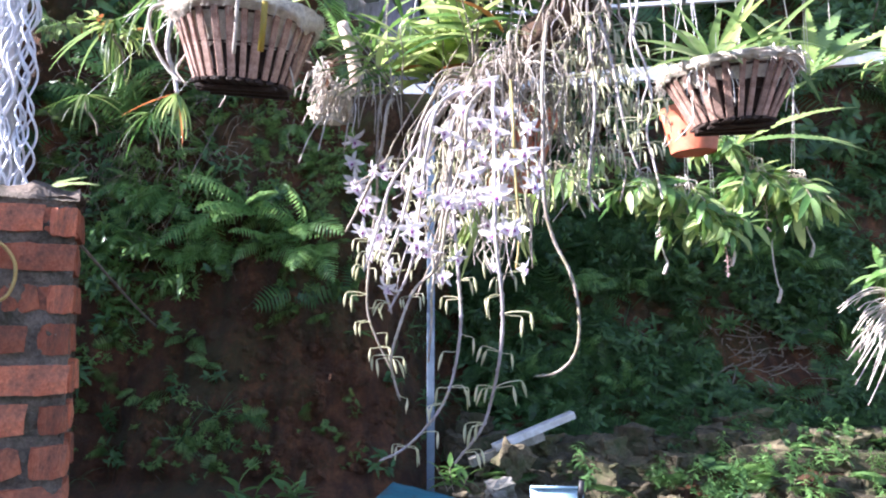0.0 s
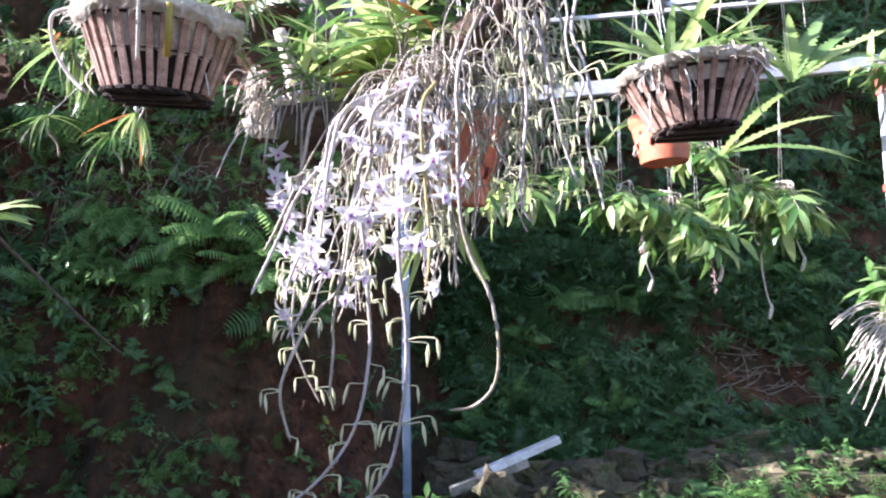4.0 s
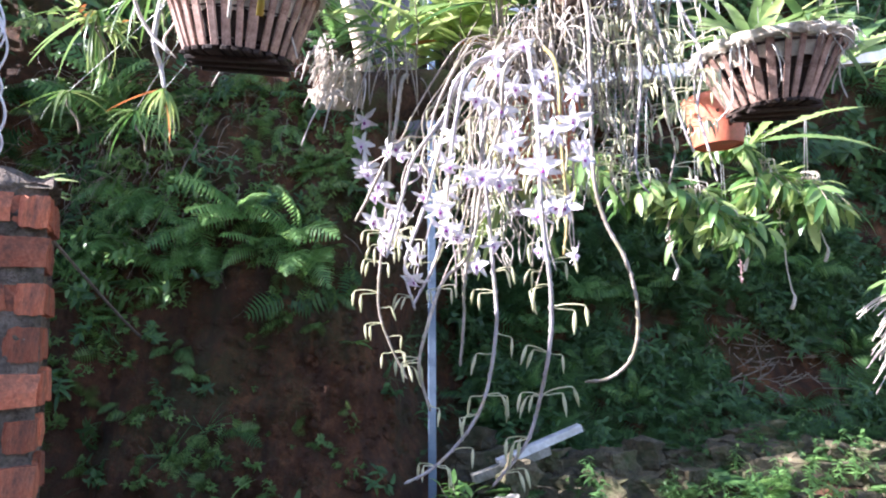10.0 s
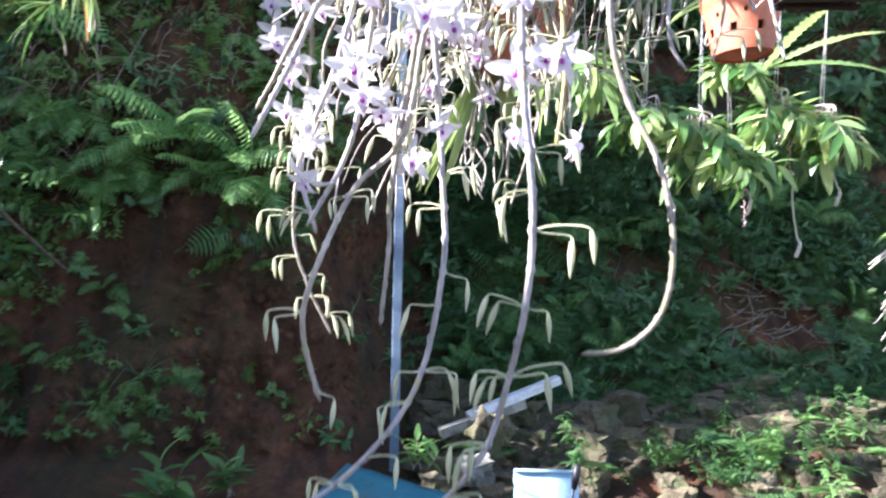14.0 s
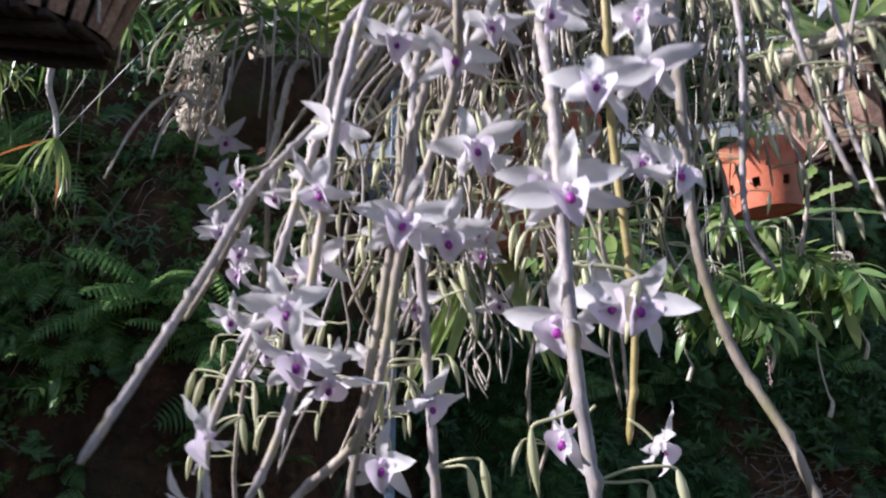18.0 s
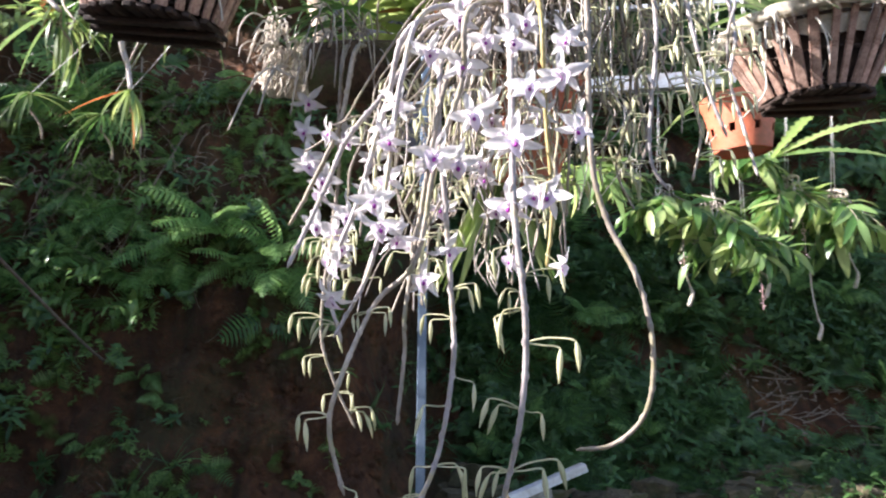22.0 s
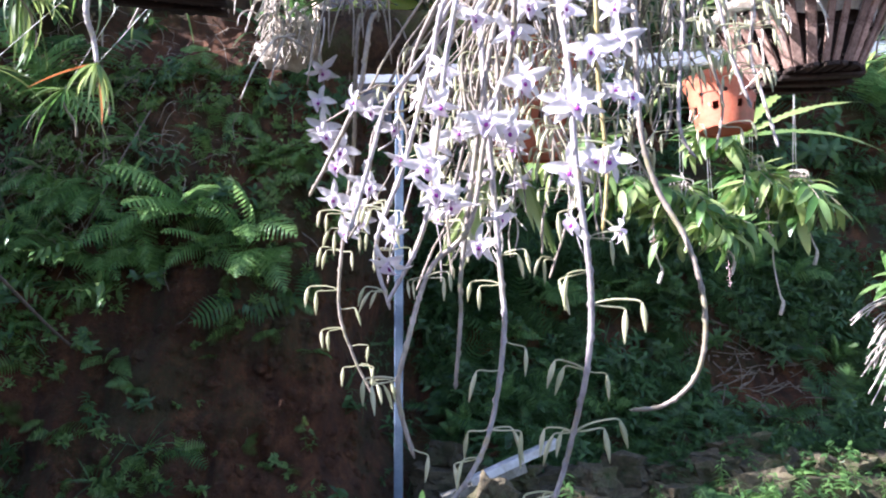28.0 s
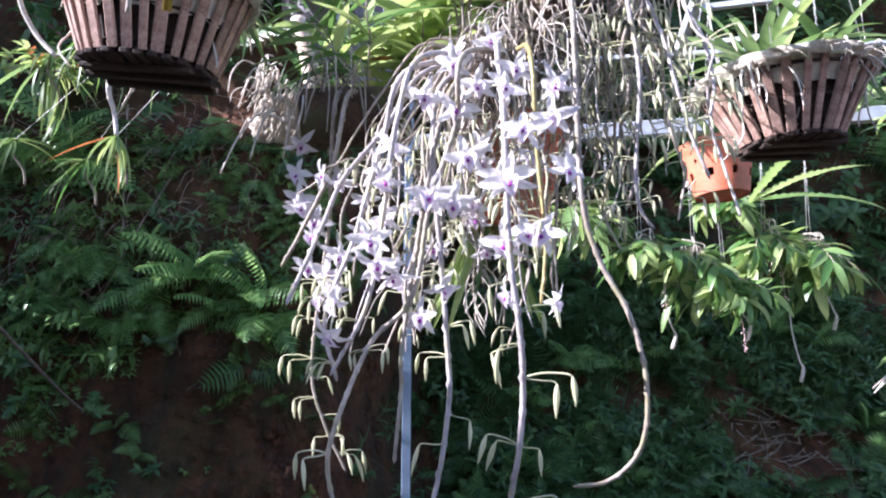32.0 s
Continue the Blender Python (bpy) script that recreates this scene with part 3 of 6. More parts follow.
    for k in range(300):
        u, v = r1.random(), r1.uniform(0.0, 1.05)
        p = Vector(cuff(u, min(1, v)))
        out = Vector((p.x, p.y, 0)).normalized()
        e = p + out * r1.uniform(0.002, 0.012) + Vector((r1.uniform(-0.02, 0.02), r1.uniform(-0.02, 0.02), r1.uniform(-0.035, 0.012)))
        hair.tube([p - out * 0.003, p.lerp(e, 0.5) + out * 0.003, e], [0.0009, 0.0008, 0.0004], 3, cap=False)
    tagged(part("coir_hair", hair, ROOT, base), "loose pale coir fibres", kind="stuff")
    part("moss_top", lid, MOSS, base, "pale coir and moss packing over the rim")
    inv = (Matrix.Translation(at) @ tilt).inverted()
    for k in range(4):
        a = math.pi * (0.25 + k / 2) + 0.2
        p = Vector((r_top * 0.95 * math.cos(a), r_top * 0.95 * math.sin(a), height))
        hook = inv @ (Vector(at) + Vector((0.05 * math.cos(a), 0.05 * math.sin(a), 1.25)))
        part("hanger_wire", Build().tube([p, hook], 0.0014, 4), WIRE, base, "thin white hanging wire")
    return base


LEFT_AT, LEFT_TILT = (-0.508, 1.72, 2.086), pose(0, 0, 0, 9, 4, 0)
RIGHT_AT, RIGHT_TILT = (0.862, 2.02, 2.068), pose(0, 0, 0, 3, -3, 0)
left_basket = slat_basket(LEFT_AT, LEFT_TILT, 0.175, 0.118, 0.158, 29, "round basket of reddish wooden slats with pale coir rim", 1, 0.17)
part("strap", Build().tube([(0.092, -0.172, 0.165), (0.090, -0.168, 0.11), (0.083, -0.156, 0.055)], 0.008, 6), GOLD, left_basket, "yellow plastic strap")
for pts in ([(0.02, -0.15, 0.19), (0.035, -0.19, 0.17), (0.03, -0.178, 0.10), (0.022, -0.160, 0.045)], [(-0.16, -0.06, 0.18), (-0.205, -0.09, 0.15), (-0.20, -0.09, 0.08), (-0.165, -0.09, 0.02), (-0.12, -0.10, -0.02)]):
    part("aerial_root", Build().tube(spline(pts, 5), 0.0042, 7), ROOT, left_basket, "pale aerial root")
slat_basket(RIGHT_AT, RIGHT_TILT, 0.188, 0.110, 0.142, 28, "weathered round wooden slat basket hanging tilted on wires", 2, 0.07)


# ---- strap-leaved plants ----
def leaf_fan(base, count, length, width, mats, r1, spread=1.2, lift=0.75, bend=(0.5, 1.5), name="leaf", fold=0.35, az=None, wave=0.0):
    for i in range(count):
        a = az(i) if az else 2 * math.pi * i / count + r1.uniform(-0.4, 0.4)
        el = lift + r1.uniform(-0.35, 0.35) * spread
        L = length * r1.uniform(0.6, 1.1)
        b = Build().blade(L, width * r1.uniform(0.8, 1.15), r1.uniform(*bend), fold, 9, 1.5, 0.7, wave=wave)
        d = Vector((math.cos(a) * math.cos(el), math.sin(a) * math.cos(el), math.sin(el)))
        part(name, b, r1.choice(mats), base, m=frame_to((0, 0, r1.uniform(0, 0.02)), d))


def aerial_roots(base, count, length, r1, origin=(0, 0, 0), rad=0.0028, out=0.06, name="aerial_root", mat=None, sway=0.02):
    for i in range(count):
        a = r1.uniform(0, 6.283)
        L = length * r1.uniform(0.5, 1.15)
        o = Vector(origin)
        p1 = o + Vector((out * math.cos(a), out * math.sin(a), -0.01 + r1.uniform(-0.02, 0.03)))
        pts = [o, p1]
        for k in range(1, 5):
            pts.append(p1 + Vector((r1.uniform(-sway, sway) + out * 0.4 * math.cos(a) * k / 4, r1.uniform(-sway, sway), -L * k / 4)))
        b = Build().tube(spline(pts, 4), [rad * (1 - 0.35 * j / 20) for j in range(21)], 6)
        part(name, b, mat or ROOT, base)


def vanda(at, count, length, width, seed, label, lift=0.8, mats=None, roots=5, bend=(0.5, 1.4), root_len=0.16):
    r1 = random.Random(seed)
    t = thing("strap_leaf_orchid", label, "orchid", Matrix.Translation(at), "strap-leaved orchids")
    part("stem", Build().tube([(0, 0, -0.015), (0.004, 0, 0.03), (0, 0.003, 0.07)], [0.007, 0.009, 0.006], 8), LEAF_DEEP, t)
    leaf_fan(t, count, length, width, mats or [LEAF_STRAP, LEAF_STRAP, LEAF_LIME], r1, lift=lift, bend=bend)
    aerial_roots(t, roots, root_len, r1, rad=0.003)
    return t


vanda((-0.58, 1.70, 2.252), 9, 0.32, 0.036, 11, "orchid with upright green strap leaves rooted in the basket", 1.1, bend=(0.2, 1.0))
vanda((-0.45, 1.68, 2.252), 10, 0.32, 0.030, 12, "orchid with long arching green leaves in the basket", 0.75)
vanda((-0.51, 1.83, 2.258), 10, 0.36, 0.034, 13, "orchid with pale green strap leaves behind the rim", 0.9)
vanda((0.78, 1.96, 2.215), 16, 0.30, 0.036, 14, "spreading strap-leaved orchid on the basket rim", 0.55)
vanda((0.93, 1.94, 2.235), 12, 0.27, 0.034, 15, "strap-leaved orchid with a knot of grey roots", 0.7)
vanda((0.86, 2.12, 2.23), 10, 0.36, 0.038, 16, "tall orchid with bright green strap leaves", 1.0, bend=(0.2, 0.9))


# ---- clay pots ----
def clay_pot(at, tilt, r_top, r_low, height, label, holes=8):
    def prof(v):
        if v > 0.82:
            return r_top * 1.07
        return r_low + (r_top - r_low) * v / 0.82
    b, nu, nv = Build(), 64, 14
    def skin(off):
        def fn(u, v):
            a = 2 * math.pi * u
            return ((prof(v) - off) * math.cos(a), (prof(v) - off) * math.sin(a), height * v)
        return fn
    for off in (0.0, 0.009):
        s = Build().grid(skin(off), nu, nv, wrap=True)
        keep = []
        for i, q in enumerate(s.f):
            u, v = divmod(i, nv)
            if v in (4, 5) and u % (nu // holes) in (0, 1):
                continue
            if v in (8,) and (u + 4) % (nu // holes) == 0:
                continue
            keep.append(q if off == 0 else tuple(reversed(q)))
        b.add(s.v, keep)
    b.grid(lambda u, v: ((r_top * 1.07 - 0.009 * v) * math.cos(6.2832 * u), (r_top * 1.07 - 0.009 * v) * math.sin(6.2832 * u), height), nu, 1, wrap=True)
    b.grid(lambda u, v: (r_low * v * math.cos(6.2832 * u), r_low * v * math.sin(6.2832 * u), 0.004), nu, 2, wrap=True)
    t = thing("clay_pot", label, "pot", Matrix.Translation(at) @ tilt, "perforated clay pots")
    part("body", b, CLAY, t)
    fill = Build().grid(lambda u, v: (r_top * (1 - v) * 0.98 * math.cos(6.2832 * u), r_top * (1 - v) * 0.98 * math.sin(6.2832 * u), height * 0.86 + 0.02 * v + 0.006 * noise.noise(Vector((u * 30, v * 9, 1)))), 24, 5, wrap=True)
    part("filling", fill, MOSS, t, "bark and fern-root filling")
    inv = (Matrix.Translation(at) @ tilt).inverted()
    for k in range(3):
        a = 2.1 * k + 0.5
        part("hanger_wire", Build().tube([(r_top * math.cos(a), r_top * math.sin(a), height), inv @ (Vector(at) + Vector((0, 0, 0.75)))], 0.0015, 4), WIRE, t)
    return t


clay_pot((0.972, 2.64, 2.128), pose(0, 0, 0, 0, -2, 0), 0.110, 0.084, 0.175, "orange perforated clay orchid pot hanging behind the basket")
clay_pot((0.20, 2.02, 1.868), pose(0, 0, 0, 5, 6, 0), 0.108, 0.074, 0.235, "orange clay orchid pot half hidden behind hanging canes")
vanda((0.955, 2.63, 2.285), 9, 0.30, 0.03, 21, "broad strap-leaved orchid in the clay pot", 0.6)


def potted_roots():
    """Straw-coloured old roots matted over the second pot's rim and hanging down its side."""
    r1 = random.Random(37)
    t = thing("root_wrap", "straw-coloured roots matted over the clay pot", "roots", pose(0.20, 2.02, 2.10))
    for i in range(70):
        a = r1.uniform(2.4, 7.0)
        c, q = Vector((math.cos(a), math.sin(a), 0)), r1.uniform(0.06, 0.22)
        pts = [c * r1.uniform(0.03, 0.08) + Vector((0, 0, 0.02)), c * 0.118 + Vector((0, 0, r1.uniform(0.0, 0.02))), c * r1.uniform(0.112, 0.128) + Vector((r1.uniform(-0.02, 0.02), 0, -q * 0.5)), c * (0.118 - 0.03 * q / 0.2) + Vector((r1.uniform(-0.03, 0.03), r1.uniform(-0.02, 0), -q))]
        part("root", Build().tube(spline(pts, 4), [r1.choice((0.0016, 0.0022, 0.0030)) * (1 - 0.03 * k) for k in range(13)], 5), r1.choice([CANE_OLD, CANE_OLD, ROOT]), t)
    return t


potted_roots()


# drooping strap leaves and thick roots below the second pot
def drooping_clump():
    r1 = random.Random(31)
    t = thing("drooping_orchid", "orchid with pale channelled leaves drooping among the hanging canes", "orchid", pose(0.150, 2.10, 1.86))
    for i in range(20):
        a = r1.uniform(-0.5, 3.6)
        b = Build().blade(r1.uniform(0.16, 0.30), 0.027, r1.uniform(0.4, 0.9), 0.5, 8, 1.4, 0.7)
        d = Vector((0.45 * math.cos(a), -0.35 * abs(math.sin(a)), -0.75))
        part("leaf", b, r1.choice([LEAF_STRAP, LEAF_LIME, LEAF_LIME, LEAF_LIME]), t, m=frame_to((0.02 * math.cos(a), -0.03, 0.02), d, Vector((0, -1, 0.2))))
    aerial_roots(t, 12, 0.2, r1, rad=0.0026, out=0.03)
    return t


drooping_clump()


# ---- log and driftwood mounts ----
def wood_piece(pts, radii, mats, name, label, rough=0.14, ends=True, sides=22):
    line = spline(pts, 7)
    rad = [radii[0] + (radii[1] - radii[0]) * i / (len(line) - 1) for i in range(len(line))]
    b = Build()
    b.tube(line, rad, sides, 0, cap=False)
    v = []
    for p in b.v:
        q = Vector(p)
        v.append(q + rough * 0.25 * Vector((noise.noise(q * 22), noise.noise(q * 22 + Vector((7, 0, 0))), noise.noise(q * 22 + Vector((0, 9, 0))))) * rad[0])
    b.v = [tuple(q) for q in v]
    for at, row in ((0, range(sides)), (len(line) - 1, range((len(line) - 1) * sides, len(line) * sides))):
        c = line[at]
        o = len(b.v)
        b.v.append(tuple(c))
        row = list(row)
        for k in range(sides):
            b.f.append((o, row[k], row[(k + 1) % sides]))
            b.mi.append(1)
    return tagged(part(name, b, mats), label, "driftwood")


wood_piece([(-0.228, 1.765, 2.006), (-0.16, 1.765, 2.012), (-0.10, 1.77, 2.018), (-0.03, 1.775, 2.024)], (0.061, 0.056), [LOGBARK, LOGCUT], "mounting_log", "sawn mossy log carrying orchid roots, hung level", 0.5)
wood_piece([(0.08, 1.66, 1.99), (0.15, 1.63, 2.08), (0.24, 1.62, 2.17), (0.36, 1.64, 2.29)], (0.045, 0.055), [LOGBARK, DARKWOOD], "driftwood_mount", "knotted dark driftwood that the weeping orchid grips", 1.3)
wood_piece([(-0.235, 2.04, 2.09), (-0.255, 2.05, 2.18), (-0.275, 2.06, 2.28), (-0.31, 2.07, 2.40)], (0.026, 0.018), [LOGCUT, LOGCUT], "branch_stub", "pale bare branch leaning up from the log", 0.3, sides=12)
for px, py, pz, tx in ((-0.12, 1.85, 2.10, 0.05), (0.30, 1.63, 2.25, 0.12), (0.16, 1.62, 2.12, 0.28)):
    tagged(part("hanging_wire", Build().tube([(px, py, pz), (tx, 2.3, 3.42)], 0.002, 5), WIRE), "thin white wire tied up to the steel frame", "wire", "tie wires")


# ---- weeping orchid: canes, flowers, buds ----
def petal(length, width, curl, cup, m, b, mat=0, tip=0.8):
    n, k = 7, 4
    def fn(u, v):
        s = (v - 0.5) * 2
        w = width / 2 * max(0.05, math.sin(math.pi * min(1.0, 0.13 + 0.87 * u ** tip)) ** 0.75)
        a = curl * u
        x = length * (math.sin(a) / curl if abs(curl) > 1e-3 else u)
        z = -length * ((1 - math.cos(a)) / curl if abs(curl) > 1e-3 else 0)
        return m @ Vector((x, s * w, z + cup * w * s * s + 0.0012 * math.sin(u * 9 + s * 2)))
    b.grid(fn, n, k, mat)


def flower_mesh(seed):
    """A flower that faces -y with its lip below; about 6 cm across."""
    r1 = random.Random(seed)
    b = Build()
    face = Matrix(((1, 0, 0, 0), (0, 0, -1, 0), (0, 1, 0, 0), (0, 0, 0, 1)))
    for ang, L, w in ((90, 0.032, 0.0112), (214, 0.031, 0.0108), (326, 0.031, 0.0108), (14, 0.033, 0.0146), (166, 0.033, 0.0146)):
        a = radians(ang + r1.uniform(-15, 15))
        m = face @ Matrix.Rotation(a, 4, "Z") @ Matrix.Rotation(radians(-r1.uniform(-4, 34)), 4, "Y") @ Matrix.Rotation(radians(r1.uniform(-28, 28)), 4, "X") @ Matrix.Translation((0.002, 0, 0.001 if w > 0.014 else -0.001))
        petal(L * r1.uniform(0.9, 1.08), w, r1.uniform(-0.3, 1.25), 0.4, m, b, 0)
    lip = face @ Matrix.Rotation(radians(270 + r1.uniform(-8, 8)), 4, "Z") @ Matrix.Rotation(radians(-42), 4, "Y") @ Matrix.Translation((0.001, 0, 0.002))
    petal(0.023, 0.021, 0.9, 0.9, lip, b, 1, 0.65)
    sr = r1.uniform(0.0022, 0.0030)
    b.grid(lambda u, v: lip @ Vector((0.0085 + 1.25 * sr * math.sin(3.1416 * v) * math.cos(6.2832 * u), sr * math.sin(3.1416 * v) * math.sin(6.2832 * u), 0.0010 + 0.0022 * math.cos(3.1416 * v))), 12, 6, 2, wrap=True)
    b.tube([face @ Vector(p) for p in ((0, 0, -0.004), (0, 0.001, 0.004), (0, 0.002, 0.0075))], [0.0016, 0.0026, 0.0022], 7, 1)
    b.tube(spline([face @ Vector(p) for p in ((0, 0, -0.003), (0, 0.004, -0.013), (0, 0.006, -0.026))], 3), [0.0011] * 7, 5, 3)
    return b.mesh("flower", [PETAL, LIP, PURPLE, BUD])


FLOWERS = [flower_mesh(40 + k) for k in range(12)]


def bud_mesh(seed, n):
    """A drooping spray that leaves the cane along +x: a stalk and n slender hanging buds."""
    r1 = random.Random(seed)
    b = Build()
    L = r1.uniform(0.022, 0.048)
    for i in range(n):
        Li = L * (1 - 0.30 * i)
        y = r1.uniform(-0.004, 0.004)
        rise = r1.uniform(-0.006, 0.006)
        end = Vector((Li, y, rise - 0.002))
        b.tube(spline([(0, 0, 0), (Li * 0.4, y * 0.4, rise * 0.9), (Li * 0.85, y * 0.9, rise), end], 3), 0.0010, 5)
        bl, lean = r1.uniform(0.024, 0.040), r1.uniform(-0.1, 0.5)
        pts, rad = [], []
        for k in range(9):
            u = k / 8
            pts.append(end + Vector((lean * bl * u * (1.2 - 0.4 * u), 0, 0.002 * math.sin(3.14 * u) - bl * u)))
            rad.append(0.0003 + 0.0027 * math.sin(math.pi * (0.10 + 0.86 * u)) ** 1.3)
        b.tube(pts, rad, 7)
    return b.mesh("bud", BUD)


BUDS = [bud_mesh(60 + k, 1 + (k % 3 > 0) + (k == 5)) for k in range(8)]
orchid = thing("weeping_orchid", "leafless weeping orchid with white purple-throated flowers on long canes", "orchid", pose(0.16, 1.6, 2.05))
O_INV = Matrix.Translation((-0.16, -1.6, -2.05))


def cane(pts, r=0.0042, mat=None, joints=0.034, seed=0, buds=(0.0, 0.0), step=0.036, owner=None, inv=None, bud_chance=1.0, bud_scale=1.0):
    """One jointed cane through the points; buds from one to another share of its length."""
    r1 = random.Random(seed * 13 + 5)
    line = spline(pts, 10)
    total = sum((a - b).length for a, b in zip(line, line[1:]))
    n = max(8, int(total / (joints / 6)))
    # even steps along the line
    acc, out, i = 0.0, [line[0]], 0
    seg = total / n
    need = seg
    for a, b in zip(line, line[1:]):
        d = (b - a).length
        while d > 1e-9 and acc + d >= need:
            out.append(a.lerp(b, (need - acc) / d))
            need += seg
        acc += d
    rad = []
    for k in range(len(out)):
        u = k / (len(out) - 1)
        node = 1.0 + 0.32 * (k % 6 == 0) + 0.06 * math.sin(k % 6 / 6 * math.pi) - 0.10 * (k % 6 in (1, 5))
        rad.append(r * node * (1.06 - 0.42 * u ** 2) * (0.35 if k == len(out) - 1 else 1))
    for k in range(1, len(out) - 1):
        if k % 6 == 0:
            out[k] = out[k] + Vector((r1.uniform(-1, 1), r1.uniform(-1, 1), 0)) * r * 0.35
    inv = inv or O_INV
    owner = owner or orchid
    c = part("cane", Build().tube([inv @ p for p in out], rad, 8), mat or CANE, owner)
    if buds[1] > buds[0]:
        side = 1
        k = int(buds[0] * (len(out) - 1))
        stride = max(1, round(step / seg / 6) * 6) if step >= 0.03 else max(1, int(step / seg))
        k -= k % 6
        while k < buds[1] * (len(out) - 1):
            if r1.random() < bud_chance:
                a = (0 if side > 0 else math.pi) + r1.uniform(-0.55, 0.25)
                part("bud", r1.choice(BUDS), None, c, m=Matrix.Translation(inv @ out[k]) @ Matrix.Rotation(a, 4, "Z") @ Matrix.Rotation(r1.uniform(-0.25, 0.25), 4, "Y") @ Matrix.Scale(bud_scale * r1.uniform(0.8, 1.15), 4))
                if r1.random() < 0.35:
                    part("bud", r1.choice(BUDS), None, c, m=Matrix.Translation(inv @ out[k]) @ Matrix.Rotation(a + 2.9, 4, "Z") @ Matrix.Scale(bud_scale * r1.uniform(0.7, 1.0), 4))
            side = -side
            k += stride if r1.random() < 0.6 or stride < 12 else stride - 6
    return c


def bloom(c, at, yaw=0, pitch=0, roll=0, size=1.0, kind=0, inv=None):
    """A flower whose middle is at a place; yaw 0 looks along -y."""
    inv = inv or O_INV
    yaw, pitch, roll = yaw + rnd.uniform(-34, 34), pitch + rnd.uniform(-4, 42), roll + rnd.uniform(-18, 18)
    kind = rnd.randrange(12)
    part("flower", FLOWERS[kind % len(FLOWERS)], None, c, m=Matrix.Translation(inv @ Vector(at)) @ Euler((radians(pitch), radians(roll), radians(yaw))).to_matrix().to_4x4() @ Matrix.Scale(size, 4))


# the long canes in front
c1 = cane([(0.14, 1.6, 2.06), (0.105, 1.4, 1.97), (0.095, 1.26, 1.8), (0.093, 1.22, 1.643), (0.104, 1.22, 1.525), (0.102, 1.23, 1.446), (0.091, 1.255, 1.372), (0.070, 1.27, 1.300), (0.020, 1.29, 1.232)], 0.0037, seed=1, buds=(0.58, 0.99), step=0.060)
c2 = cane([(0.12, 1.6, 2.05), (0.03, 1.44, 1.93), (0.014, 1.35, 1.795), (0.023, 1.35, 1.673), (0.033, 1.35, 1.535), (0.034, 1.34, 1.481), (0.019, 1.33, 1.385), (-0.009, 1.31, 1.323), (-0.066, 1.3, 1.262), (-0.12, 1.28, 1.237)], 0.0036, seed=2, buds=(0.52, 0.99), step=0.060, bud_scale=0.9)
c3 = cane([(0.24, 1.55, 2.18), (0.195, 1.32, 1.98), (0.191, 1.3, 1.864), (0.192, 1.3, 1.718), (0.209, 1.3, 1.642), (0.238, 1.29, 1.576), (0.25, 1.28, 1.499), (0.243, 1.29, 1.431), (0.209, 1.3, 1.395), (0.169, 1.305, 1.388)], 0.0036, CANE_OLD, seed=3)
c4 = cane([(0.13, 1.56, 2.05), (0.05, 1.3, 1.9), (0.042, 1.300, 1.811), (0.011, 1.300, 1.711), (-0.010, 1.300, 1.597), (-0.055, 1.300, 1.546), (-0.082, 1.230, 1.464), (-0.091, 1.230, 1.413), (-0.073, 1.230, 1.347)], 0.0034, CANE_OLD, seed=4, buds=(0.72, 0.99), step=0.06, bud_chance=0.8, bud_scale=0.8)
c5 = cane([(-0.14, 1.79, 2.05), (-0.158, 1.70, 2.03), (-0.165, 1.71, 1.90), (-0.168, 1.74, 1.80), (-0.183, 1.75, 1.666), (-0.191, 1.75, 1.526), (-0.165, 1.75, 1.439), (-0.126, 1.75, 1.362)], 0.0036, CANE_OLD, seed=5, buds=(0.55, 0.99), step=0.05, bud_chance=0.8, bud_scale=1.1)
c6 = cane([(0.1, 1.58, 2.04), (0.03, 1.36, 1.86), (-0.018, 1.30, 1.563), (-0.021, 1.30, 1.493), (-0.028, 1.30, 1.413)], 0.0033, CANE_OLD, seed=6)
c7 = cane([(0.15, 1.5, 2.02), (0.130, 1.270, 1.888), (0.135, 1.270, 1.754), (0.141, 1.270, 1.656), (0.133, 1.270, 1.579)], 0.0030, CANE_YELLOW, seed=7)
c8 = cane([(0.34, 1.58, 2.25), (0.327, 1.5, 2.108), (0.332, 1.48, 1.962), (0.313, 1.47, 1.778), (0.339, 1.47, 1.717)], 0.0037, seed=8, buds=(0.5, 0.95), step=0.03, bud_scale=0.8)
c9 = cane([(0.36, 1.6, 2.27), (0.378, 1.5, 2.05), (0.386, 1.48, 1.962), (0.406, 1.48, 1.869), (0.43, 1.48, 1.797)], 0.0036, seed=9, buds=(0.5, 0.95), step=0.03, bud_scale=0.8)
c10 = cane([(0.1, 1.58, 2.04), (-0.02, 1.38, 1.92), (-0.051, 1.360, 1.808), (-0.084, 1.360, 1.680), (-0.117, 1.360, 1.580), (-0.100, 1.360, 1.503)], 0.0036, seed=10, buds=(0.75, 0.98), step=0.06, bud_scale=0.8)
c11 = cane([(0.11, 1.57, 2.04), (0, 1.36, 1.93), (-0.031, 1.320, 1.822), (-0.046, 1.320, 1.700), (-0.063, 1.320, 1.591), (-0.106, 1.320, 1.503)], 0.0036, seed=11)
c13 = cane([(0.10, 1.57, 2.04), (0.0, 1.5, 1.975), (-0.052, 1.44, 1.86), (-0.104, 1.40, 1.772), (-0.121, 1.345, 1.695), (-0.131, 1.29, 1.635), (-0.141, 1.229, 1.574)], 0.0036, seed=13)
c12 = cane([(-0.10, 1.79, 2.05), (-0.135, 1.695, 2.03), (-0.155, 1.66, 1.88), (-0.205, 1.66, 1.76), (-0.235, 1.66, 1.70)], 0.0044, CANE_OLD, seed=12)

